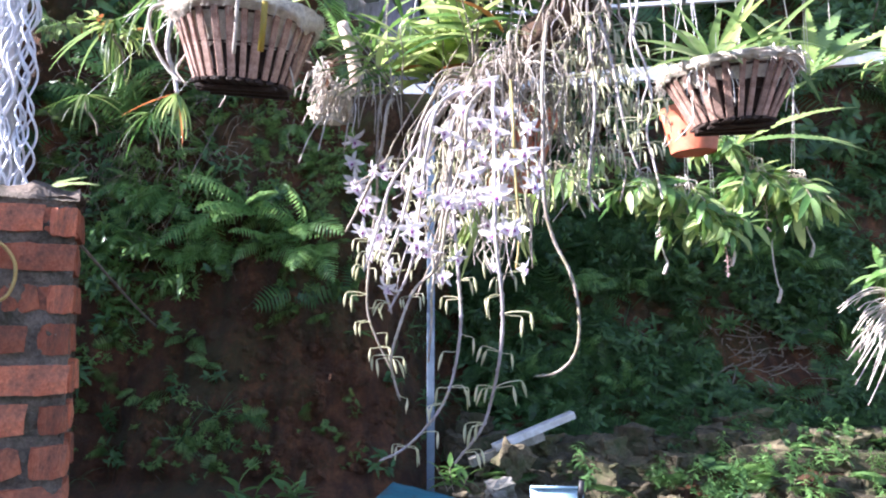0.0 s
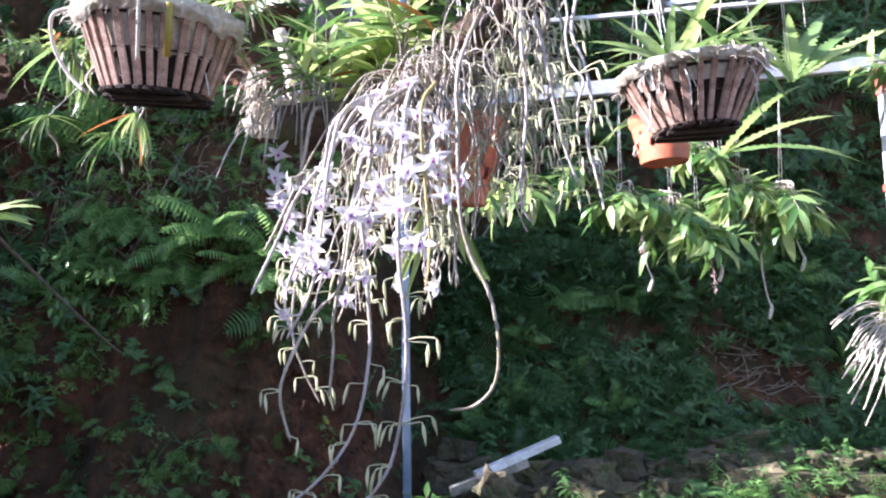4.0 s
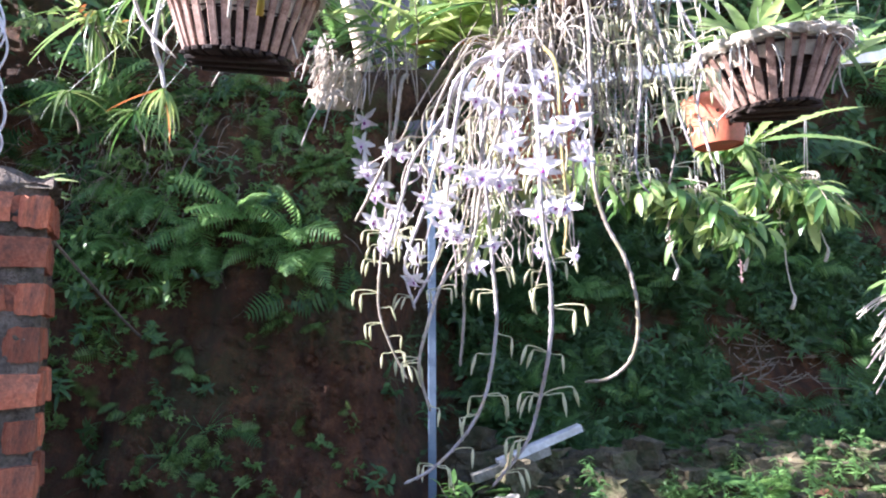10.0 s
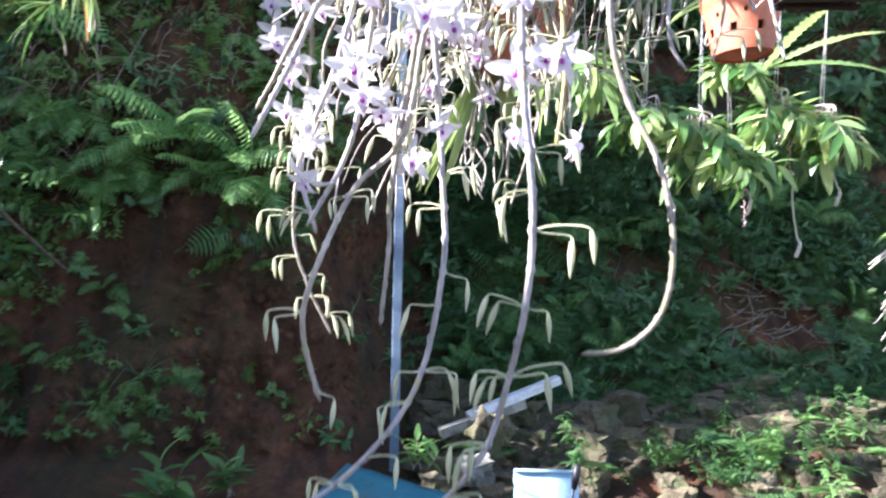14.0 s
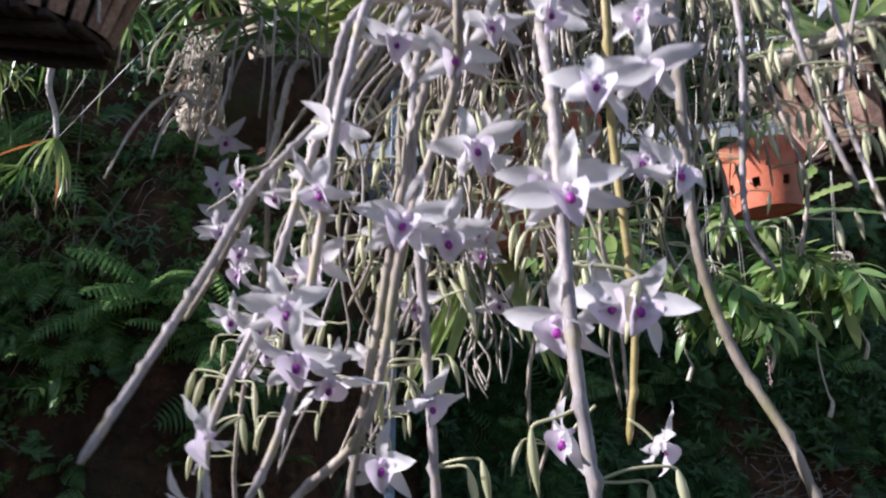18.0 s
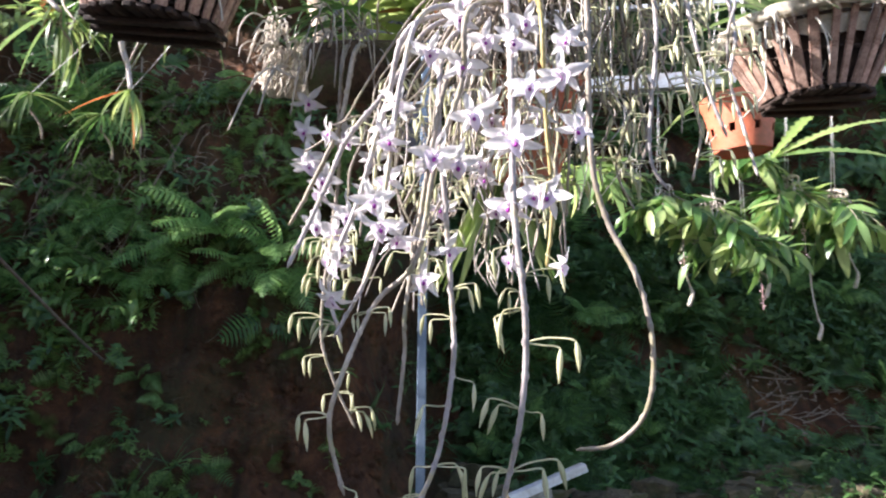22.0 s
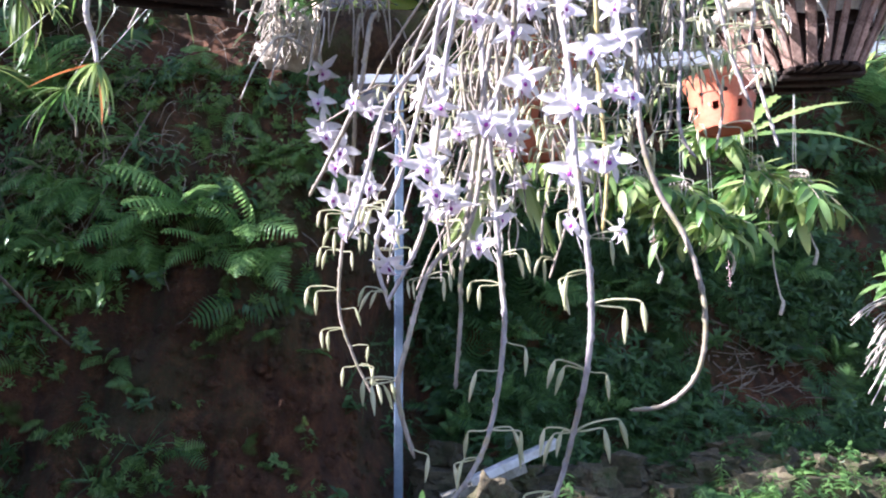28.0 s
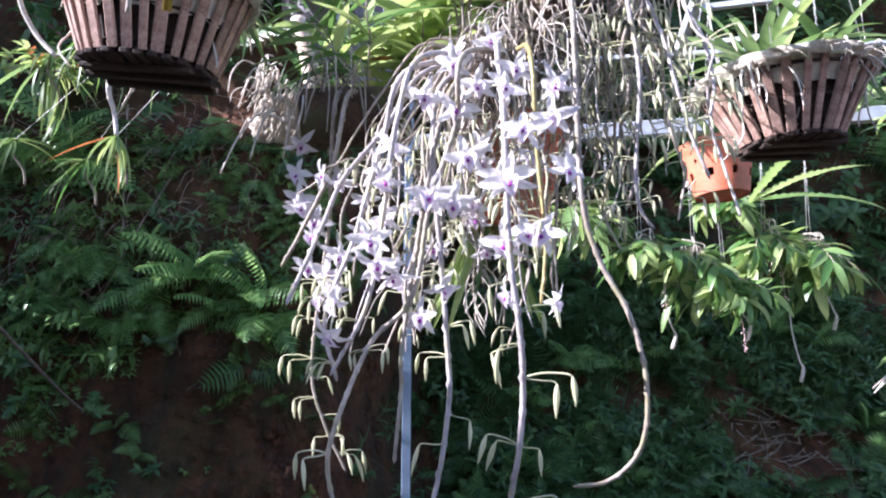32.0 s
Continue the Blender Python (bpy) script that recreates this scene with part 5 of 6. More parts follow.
def cover(count, x0, x1, z0, z1, keep, seed, scale=(0.6, 1.3), kinds=(0, 1, 2, 3, 4, 5, 6), hang=0.35):
    r1 = random.Random(seed)
    out = []
    while len(out) < count:
        x, z = r1.uniform(x0, x1), r1.uniform(z0, z1)
        if r1.random() > keep(x, z):
            continue
        p, nrm = bank_normal(x, z)
        up = (nrm * r1.uniform(0.4, 1.0) + Vector((r1.uniform(-0.4, 0.4), 0, r1.uniform(-hang, 1.0)))).normalized()
        q = up.to_track_quat("Z", "Y").to_matrix().to_4x4()
        out.append((r1.choice(kinds), Matrix.Translation(p) @ q @ Matrix.Rotation(r1.uniform(0, 6.28), 4, "Z") @ Matrix.Scale(r1.uniform(*scale), 4)))
    return out


def low_mask(x, z):
    bare = math.exp(-((x + 0.72) / 0.85) ** 2 - ((z - 1.2) / 0.75) ** 2)
    upper = smooth(2.0, 2.3, z) * smooth(-0.5, -0.9, x)
    ferny = math.exp(-((x + 0.9) / 0.75) ** 2 - ((z - 2.0) / 0.45) ** 2)
    debris = math.exp(-(abs(x - 2.45) / 0.62) ** 3 - (abs(z - 1.22) / 0.40) ** 3)
    lumps = 0.50 + 0.9 * noise.noise(Vector((x * 2.2, z * 2.2, 4)))
    lumps *= 1 - 0.72 * smooth(-0.2, -0.5, x) * (1 - smooth(1.4, 1.8, z))
    return max(0.004, lumps * (1 - 0.985 * bare) * (1 - 0.995 * debris) * (1 - 0.75 * upper) * (1 - 0.8 * ferny))


scatter("undergrowth", TUFTS, cover(1200, -3.0, 4.0, 0.55, 3.0, low_mask, 1, (0.5, 1.35), (0, 0, 1, 1, 2, 2, 3, 4, 5, 7, 8, 10, 10)), [LEAF_WEED], "dense dark green weeds and grass on the bank", "undergrowth")
scatter("fern_carpet", TUFTS, cover(1150, 0.15, 3.4, 0.62, 2.3, low_mask, 3, (0.55, 1.25), (7, 8, 9, 7, 8, 9, 6, 3)), [LEAF_WEED], "fine dark green fern carpet on the shaded slope", "undergrowth")
scatter("bank_herbs", TUFTS, cover(620, -2.5, -0.45, 0.6, 3.0, lambda x, z: (0.55 + 0.45 * smooth(1.25, 1.75, z)) * max(0.0, 0.5 + 1.1 * noise.noise(Vector((x * 1.9, z * 1.9, 8)))) * (1 - 0.85 * math.exp(-((x + 0.75) / 0.55) ** 2 - ((z - 1.2) / 0.55) ** 2)), 4, (0.28, 0.75), (0, 1, 2, 7, 8, 9, 5, 10, 10)), [LEAF_HERB], "small fresh green herbs and seedlings on the earth bank", "undergrowth")
scatter("hillside_growth", TUFTS, cover(1750, -4.5, 6.5, 2.8, 9.2, lambda x, z: 0.2 if x < -0.7 and z < 3.7 else 0.8, 2, (1.2, 2.6), (0, 1, 2, 3, 4, 5, 6, 7, 8, 10)), [LEAF_WEED], "tangled green growth up the hillside", "undergrowth")


def loose_bits():
    r1 = random.Random(6)
    t = Build().tube(spline([(0, 0, 0), (0.12, 0.01, 0.012), (0.25, -0.012, 0.004)], 4), [0.004, 0.004, 0.0038, 0.0036, 0.0034, 0.0032, 0.003, 0.0028, 0.002], 5)
    dry = Build().blade(0.10, 0.02, 0.9, 0.3, 5, 1.0, 0.4)
    out = []
    for i in range(150):
        x, z = r1.gauss(2.45, 0.35), r1.gauss(1.22, 0.2)
        p, nrm = bank_normal(x, max(0.6, z))
        d = Vector((r1.uniform(-1, 1), r1.uniform(-0.3, 0.1), r1.uniform(-0.6, 0.3)))
        d = d - nrm * d.dot(nrm)
        out.append((0 if i % 2 else 1, frame_to(p + nrm * 0.012, d, nrm) @ Matrix.Scale(r1.uniform(0.5, 1.3), 4)))
    for i in range(90):
        x, z = r1.uniform(-2.2, 2.6), r1.uniform(0.62, 2.6)
        p, nrm = bank_normal(x, z)
        d = Vector((r1.uniform(-1.2, 1.2), 0, -1))
        out.append((0, frame_to(p + nrm * 0.006, d, nrm) @ Matrix.Scale(r1.uniform(0.2, 0.7), 4)))
    scatter("litter", [t, dry], out, [TWIG], "dry sticks, rootlets and dead leaves on the soil", "litter")


loose_bits()


def clods():
    """Crumbs of earth and small stones stuck in the bare bank."""
    r1 = random.Random(44)
    shapes = []
    for k in range(4):
        b = Build()
        b.grid(lambda u, v: Vector((math.sin(3.1416 * v) * math.cos(6.2832 * u), math.sin(3.1416 * v) * math.sin(6.2832 * u), 0.7 * math.cos(3.1416 * v))) * (0.024 * (1 + 0.5 * noise.noise(Vector((math.cos(6.2832 * u) * 2 + k * 9, math.sin(6.2832 * u) * 2, v * 4))))), 8, 5, wrap=True)
        shapes.append(b)
    out = []
    for i in range(1500):
        x, z = (r1.gauss(-0.5, 0.55), r1.uniform(0.6, 1.9)) if i % 3 else (r1.uniform(-2.6, 2.6), r1.uniform(0.6, 3.1))
        p, nrm = bank_normal(x, z)
        out.append((r1.randrange(4), Matrix.Translation(p) @ Euler((r1.uniform(0, 6), r1.uniform(0, 6), 0)).to_matrix().to_4x4() @ Matrix.Scale(0.3 + 1.5 * r1.random() ** 3, 4)))
    scatter("soil_crumbs", shapes, out, [SOIL], "crumbling clods of reddish earth on the bank", "soil")


clods()


# ---- rubble stones and debris at the foot of the bank ----
def stone(at, size, seed, label="", mat=None, category="stone", name="stone", turn=None, rough=0.30):
    r1 = random.Random(seed)
    bm = bmesh.new()
    bmesh.ops.create_cube(bm, size=1)
    bmesh.ops.subdivide_edges(bm, edges=bm.edges[:], cuts=5, use_grid_fill=True)
    off = Vector((seed * 3.1, seed * 1.7, 0))
    for v in bm.verts:
        c = v.co * 2
        s = c.normalized() * 1.18
        c = c.lerp(s, 0.12)
        k = 1 + rough * noise.noise(c * 1.3 + off) * 1.6 + rough * 0.5 * noise.noise(c * 3.7 + off)
        v.co = c * 0.5 * k
        v.co = (v.co.x * size[0], v.co.y * size[1], v.co.z * size[2])
    b = Build()
    bm.verts.index_update()
    b.add([v.co for v in bm.verts], [[v.index for v in f.verts] for f in bm.faces])
    bm.free()
    tilt = turn if turn is not None else pose(0, 0, 0, r1.uniform(-14, 14), r1.uniform(-14, 14), r1.uniform(-40, 40))
    ob = part(name, b, mat or ROCK, m=Matrix.Translation(at) @ tilt, smooth=False)
    return tagged(ob, label or "rough brown rubble stone in a dry stack", category, "rubble stones")


r5 = random.Random(55)
for i in range(58):
    x = 0.18 + 2.75 * (i % 19) / 18 + r5.uniform(-0.06, 0.06)
    layer = i // 19
    w = r5.uniform(0.14, 0.27)
    stone((x, 4.36 + 0.10 * layer + r5.uniform(-0.05, 0.05) + 0.1 * smooth(0.8, 2.0, x), 0.42 + 0.125 * layer + r5.uniform(-0.02, 0.02)), (w * (1.35 if i % 7 == 3 else 1.0), r5.uniform(0.14, 0.22), r5.uniform(0.10, 0.155) * (1.5 if i % 7 == 3 else 1.0)), i)
stone((0.42, 4.18, 0.66), (0.17, 0.13, 0.15), 90, "pale angular stone resting against the white bar", turn=pose(0, 0, 0, 10, 28, 15))
stone((2.02, 4.86, 0.72), (0.34, 0.26, 0.20), 91, "large reddish boulder half buried in weeds")
stone((2.40, 4.52, 0.60), (0.75, 0.20, 0.12), 92, "long mossy stone slab laid on the rubble", ROCK, "slab", "slab", pose(0, 0, 0, 0, 2, -3), 0.04)
for i, (x, z) in enumerate(((2.92, 0.50), (2.95, 0.66), (3.2, 0.50), (3.24, 0.66), (2.9, 0.34), (3.18, 0.34))):
    stone((x, 4.42, z), (0.27, 0.2, 0.145), 93 + i, "mossy grey concrete block in the low wall", ROCK, "block", "block", pose(0, 0, 0, 0, 0, 2), 0.05)


def plank(name, p, q, w, h, mat, label, category):
    b = Build()
    p, q = Vector(p), Vector(q)
    L = (q - p).length
    m = frame_to((p + q) / 2, q - p)
    b.box((L, w, 0.006), m @ pose(0, 0, h / 2), 0.001)
    b.box((L, 0.006, h), m @ pose(0, -w / 2, 0), 0.001)
    b.box((L, 0.006, h), m @ pose(0, w / 2, 0), 0.001)
    return tagged(part(name, b, mat, smooth=False), label, category)


plank("steel_channel", (0.31, 4.32, 0.70), (0.82, 4.46, 0.88), 0.058, 0.04, WHITEPAINT, "white-painted steel channel leaning on the stones", "channel")
plank("steel_channel", (0.16, 4.28, 0.62), (0.62, 4.40, 0.76), 0.05, 0.05, CONCRETE, "dull grey steel channel under the white one", "channel")


def blue_panel():
    a, b_, c, d = Vector((-0.225, 3.22, 0.755)), Vector((0.195, 2.85, 0.745)), Vector((0.02, 2.1, 0.72)), Vector((-0.46, 2.2, 0.71))
    b, n = Build(), 20
    def at(i, j, drop):
        u, v = i / n, j / n
        return a.lerp(b_, u).lerp(d.lerp(c, u), v) + Vector((0, 0, 0.012 * noise.noise(Vector((u * 4, v * 4, 1))) - drop))
    k = (n + 1) ** 2
    verts = [at(i, j, drop) for drop in (0.0, 0.008) for i in range(n + 1) for j in range(n + 1)]
    faces = []
    for i in range(n):
        for j in range(n):
            q = (i * (n + 1) + j, (i + 1) * (n + 1) + j, (i + 1) * (n + 1) + j + 1, i * (n + 1) + j + 1)
            faces += [q, tuple(w + k for w in reversed(q))]
    ring = [i * (n + 1) for i in range(n + 1)] + [n * (n + 1) + j for j in range(1, n + 1)] + [i * (n + 1) + n for i in range(n - 1, -1, -1)] + [j for j in range(n - 1, 0, -1)]
    for p, q in zip(ring, ring[1:] + ring[:1]):
        faces.append((p, p + k, q + k, q))
    b.add(verts, faces)
    return tagged(part("metal_sheet", b, BLUEPAINT), "blue-green painted metal sheet with a rusty patch", "metal sheet")


blue_panel()


def corrugated():
    o, x, y = Vector((0.255, 2.74, 0.73)), Vector((0.82, -0.575, 0)), Vector((0.575, 0.82, 0))
    def skin(off):
        return lambda u, v: o + x * (0.86 * u) + y * (0.40 * 0.86 * u - 1.1 * v) + Vector((0, 0, 0.026 * math.cos(2 * math.pi * 0.86 * u / 0.13) + off))
    b = Build()
    b.grid(skin(0.0), 110, 6)
    b.grid(skin(-0.007), 110, 6)
    b.grid(lambda u, v: skin(-0.007 * v)(u, 0), 110, 1)
    b.grid(lambda u, v: skin(-0.007 * v)(0, u), 6, 1)
    return tagged(part("roofing_sheet", b, FIBRE), "mossy white corrugated fibre-cement roofing sheet", "roofing")


corrugated()
for at, yaw in (((0.28, 2.3, 0.33), 0), ((0.9, 2.0, 0.33), 20), ((-0.2, 2.7, 0.27), 8)):
    tagged(part("prop", Build().box((0.09, 0.09, 2 * at[2]), bevel=0.006), DARKWOOD, m=pose(*at, 0, 0, yaw)), "dark wooden prop under the sheets", "prop", "wooden props")
tagged(part("tray", Build().box((0.24, 0.15, 0.012), bevel=0.003).box((0.24, 0.010, 0.025), pose(0, 0.07, 0.014), 0.002), BLUE_PLASTIC, m=pose(0.515, 3.22, 0.655, 62, 0, -4)), "pale blue plastic board lying on rubble", "board")
tagged(part("trowel", Build().tube([(0, 0, 0), (0, 0.0, 0.04), (0, 0.004, 0.09)], [0.010, 0.015, 0.012], 8).tube([(0, 0.004, 0.0), (0, 0, -0.09)], 0.005, 6), BLACK, m=pose(0.60, 3.14, 0.69, 8, 6, 0)), "small black-handled garden tool stuck upright", "tool")
for i, (x, y, z) in enumerate(((0.36, 3.4, 0.56), (0.80, 3.2, 0.52), (0.12, 3.5, 0.58), (-0.55, 2.75, 0.5), (0.55, 3.62, 0.55), (0.3, 3.75, 0.58))):
    stone((x, y, z), (0.13, 0.1, 0.1), 120 + i, "pale broken stone among the rubble", CONCRETE if i % 2 else ROCK)
for i in range(46):
    x = r5.uniform(0.1, 3.3)
    y = r5.uniform(3.55, 4.3)
    w = r5.uniform(0.09, 0.22)
    stone((x, y, 0.30 + 0.16 * (y - 3.5) + r5.uniform(0.0, 0.06)), (w, r5.uniform(0.09, 0.18), r5.uniform(0.08, 0.14)), 150 + i)


# ---- plants hung from the beam ----
def hung(at, top, t, n=1):
    """Wires from a hanging plant up to what it hangs from."""
    for k in range(n):
        p = Vector((0.02 * (k - (n - 1) / 2), 0, 0.0))
        part("hanger_wire", Build().tube([p, Vector(top) - Vector(at)], 0.0016, 4), WIRE, t, "thin hanging wire")


def spray(owner, o, length, r1, mat):
    """A drooping spike set with small round flowers."""
    pts = [Vector(o), Vector(o) + Vector((0.02, -0.02, -length * 0.35)), Vector(o) + Vector((0.025, -0.02, -length))]
    line = spline(pts, 8)
    b = Build().tube(line, 0.0016, 4)
    for i in range(30):
        p = line[r1.randrange(5, 17)]
        q = p + Vector((r1.uniform(-0.014, 0.014), r1.uniform(-0.014, 0.014), r1.uniform(-0.01, 0.01)))
        b.blade(0.012, 0.010, 0.8, 0.4, 3, 0.8, 0.6, frame_to(q, Vector((r1.uniform(-1, 1), r1.uniform(-1, 0.3), r1.uniform(-0.8, 0.3)))))
    part("flower_spike", b, mat, owner, "pinkish flower spike")


PINK = leafy("pink_petal", (0.62, 0.42, 0.42), (0.80, 0.62, 0.60), 0.35, 0.6)
WAVY = [LEAF_LIME, LEAF_STRAP]
r6 = random.Random(66)
for i, (x, y, z, n, L, leaf) in enumerate(((1.20, 4.20, 2.36, 9, 0.22, 0.15), (1.48, 4.16, 2.30, 10, 0.26, 0.15), (1.62, 4.12, 2.12, 9, 0.20, 0.14), (1.90, 4.2, 2.42, 9, 0.26, 0.17), (2.15, 4.2, 2.36, 8, 0.26, 0.17), (1.02, 4.2, 2.5, 5, 0.2, 0.13), (1.70, 4.22, 2.62, 6, 0.2, 0.16))):
    t = shoot_clump((x, y, z), n + 4, L, leaf * 1.1, 0.052, 500 + i, "leafy hanging orchid with glossy drooping leaves under the beam", (0, -0.35, -0.4), 1.1, [LEAF_STRAP, LEAF_DEEP, LEAF_DEEP, LEAF_LIME, LEAF_LIME], 8, 0.0, 0.25, "hanging leafy orchids", (0.2, 1.3), 0.0035, 1.0)
    hung((x, y, z), (x, 4.14, 2.95), t, 2)
    aerial_roots(t, 8, 0.22, r6, (0, 0, 0.03), 0.0032, 0.06)
    if i in (0, 2, 3):
        spray(t, (0.03 if i else 0.08, -0.03, -0.16), 0.24, r6, PINK)
for i, (x, y, z0, z1) in enumerate(((2.06, 4.28, 2.2, 1.58), (2.26, 4.25, 2.3, 1.86), (1.34, 4.2, 2.25, 1.75), (1.75, 4.2, 2.1, 1.8))):
    pts = [(x - 0.05, y, z0 + 0.1), (x - 0.01, y, z0), (x - 0.02, y, (z0 + z1) / 2), (x + 0.005, y, z1 + 0.12), (x + 0.022, y, z1 + 0.07), (x, y, z1)]
    line = spline(pts, 6)
    b = Build().tube(line, [0.005 + 0.006 * smooth(0.6, 0.9, k / (len(line) - 1)) for k in range(len(line))], 6)
    tagged(part("hanging_root", b, ROOT), "long pale aerial root hanging with a thick white tip", "root", "hanging roots")


def nest_fern(at, seed, count, length, width, az0, az1, label, mats=None, lift=0.15):
    r1 = random.Random(seed)
    t = thing("nest_fern", label, "fern", Matrix.Translation(at), "wavy nest ferns")
    for i in range(count):
        a = az0 + (az1 - az0) * (i + 0.5) / count + r1.uniform(-0.15, 0.15)
        b = Build().blade(length * r1.uniform(0.7, 1.1), width, r1.uniform(0.25, 0.9), 0.3, 36, 1.1, 0.35, wave=0.12, lobe=0.38)
        part("frond", b, r1.choice(mats or WAVY), t, m=frame_to((0, 0, 0), Vector((math.cos(a), 0.3 * math.sin(a) - 0.2, lift + r1.uniform(-0.1, 0.3) + 0.4 * abs(math.sin(a)))), Vector((0, -0.7, 1))))
    return t


hung((1.72, 3.98, 2.50), (1.75, 4.12, 2.96), nest_fern((1.72, 3.98, 2.50), 1, 4, 0.80, 0.075, -0.35, 1.2, "bright green nest fern with long wavy fronds"), 2)
hung((1.95, 3.6, 2.78), (1.75, 3.25, 3.38), nest_fern((1.95, 3.6, 2.78), 2, 7, 0.55, 0.12, -0.6, 2.6, "light green wavy-leaved fern hung from the frame", lift=0.5), 2)


# ---- orchids tied to the right post ----
def post_orchids():
    r1 = random.Random(77)
    for i, (x, z, lean) in enumerate(((2.80, 3.02, -0.2), (3.02, 2.78, 0.3), (2.95, 2.45, 0.2), (2.92, 2.12, 0.2), (2.72, 1.78, -0.35), (2.92, 1.70, 0.3), (3.15, 2.2, 0.4), (3.2, 2.95, 0.2), (3.12, 1.75, 0.3))):
        t = shoot_clump((x, 4.02, z), 10, 0.22, 0.20, 0.046, 600 + i, "glossy-leaved orchid tied to the white post", (lean, -0.5, 0.1), 0.9, [LEAF_DEEP, LEAF_STRAP, LEAF_LIME], 6, 0.02, 0.4, "orchids on the post", (0.3, 1.4), 0.004, 0.8)
        aerial_roots(t, 7, 0.3, r1, (0, -0.02, 0), 0.0036, 0.08, sway=0.04)
        spray(t, (-0.12, -0.06, 0.02), 0.2, r1, PINK)
    t = thing("root_fan", "thick chalk-white orchid roots fanning from the post", "roots", pose(2.66, 4.02, 1.55))
    for i in range(52):
        a = r1.uniform(3.1, 4.95) if i % 5 else r1.uniform(2.7, 3.3)
        L = r1.uniform(0.20, 0.48)
        d = Vector((math.cos(a), -0.25 + r1.uniform(-0.3, 0.2), math.sin(a) * 1.15))
        o = Vector((r1.uniform(-0.06, 0.05), r1.uniform(-0.04, 0.04), r1.uniform(-0.14, 0.08)))
        pts = [o, o + d * L * 0.35 + Vector((0, 0, 0.03)), o + d * L * 0.7 + Vector((r1.uniform(-0.015, 0.015), 0, -0.02)), o + d * L * 0.95 + Vector((r1.uniform(-0.03, 0.03), 0, -0.10))]
        part("root", Build().tube(spline(pts, 5), [0.0046 * (1 - 0.35 * k / 15) for k in range(16)], 6), ROOT, t)
    part("root_pad", Build().grid(lambda u, v: (0.09 * math.sin(3.14 * v) * math.cos(6.283 * u), -0.02 + 0.06 * math.sin(3.14 * v) * math.sin(6.283 * u), 0.16 * math.cos(3.14 * v) + 0.02 * noise.noise(Vector((u * 9, v * 9, 1)))), 16, 10, wrap=True), MOSS, t, "matted root pad")
    for i, (x, z0, z1) in enumerate(((2.82, 1.55, 0.95), (3.0, 1.5, 0.9), (2.9, 1.35, 1.05))):
        pts = [(x - 0.05, 4.0, z0), (x + 0.06, 3.97, z0 - 0.12), (x + 0.02, 3.97, (z0 + z1) / 2), (x + 0.08, 3.97, z1 + 0.12), (x - 0.06, 3.96, z1)]
        tagged(part("hanging_root", Build().tube(spline(pts, 6), 0.007, 6), ROOT), "thick white root curling down beside the post", "root", "hanging roots")


post_orchids()


# ---- upper left: hanging grassy plants ----
def grass_hang(at, n, length, width, seed, label, mats, down=0.5, top=None):
    r1 = random.Random(seed)
    t = thing("grassy_plant", label, "plant", Matrix.Translation(at), "hanging grassy plants")
    for i in range(n):
        a = r1.uniform(0, 6.283)
        d = Vector((math.cos(a), math.sin(a) * 0.8 - 0.2, r1.uniform(-0.3, 0.7) - down))
        b = Build().blade(length * r1.uniform(0.6, 1.15), width * r1.uniform(0.7, 1.2), r1.uniform(0.5, 1.4), 0.3, 8, 1.5, 0.7)
        part("leaf", b, r1.choice(mats), t, m=frame_to((0, 0, 0), d))
    part("stem", Build().tube(spline([(0, 0, 0), (-0.02, 0.04, -0.06), (0.02, 0.07, -0.13), (0.03, 0.08, -0.2)], 4), 0.006, 6), TWIG, t)
    if top:
        hung(at, top, t)
    return t


red = grass_hang((-1.36, 3.46, 2.63), 18, 0.27, 0.024, 701, "hanging grassy shoot with one dead orange leaf", [LEAF_STRAP, LEAF_GRASS, LEAF_LIME], 0.8, (-0.65, 3.3, 3.4))
part("dead_leaf", Build().blade(0.30, 0.022, 0.35, 0.3, 8, 1.4, 0.7), DRYLEAF, red, "dead orange leaf", frame_to((0, 0, 0), (-0.9, -0.1, -0.22)))
part("stem", Build().tube(spline([(0, 0, 0), (-0.03, 0.02, 0.12), (-0.06, 0.0, 0.25), (-0.04, 0.03, 0.5), (0.02, 0.02, 0.78)], 5), [0.010 + 0.0003 * k for k in range(21)], 7), CANE, red, "thick grey hanging stem")
part("dead_leaf", Build().blade(0.24, 0.02, 0.3, 0.3, 8, 1.4, 0.7), DRYLEAF, red, "brown drooping leaf", frame_to((0.02, -0.02, -0.05), (0.25, -0.2, -0.9)))
for i, (x, y, z, n, L, w) in enumerate(((-1.75, 3.55, 3.05, 20, 0.42, 0.020), (-1.45, 3.5, 3.2, 22, 0.45, 0.020), (-1.1, 3.4, 3.15, 20, 0.42, 0.022), (-0.85, 3.5, 3.3, 18, 0.4, 0.022), (-1.95, 3.7, 2.7, 16, 0.35, 0.018), (-1.6, 3.7, 2.6, 14, 0.3, 0.018))):
    grass_hang((x, y, z), n, L, w, 710 + i, "grey-green plant with narrow leaves hanging in shade", [LEAF_GRASS, LEAF_STRAP, LEAF_DEEP], 0.5, (-0.6 - 0.05 * i, 3.2, 3.4))
shoot_clump((-1.72, 3.5, 2.95), 6, 0.16, 0.07, 0.03, 731, "yellow-green small-leaved plant among hanging grass", (0, -0.2, 0.1), 0.9, [LEAF_LIME], 8)
nest = nest_fern((-1.62, 2.75, 1.98), 5, 5, 0.26, 0.05, -0.6, 1.2, "small lit fern by the brick wall", lift=0.1)
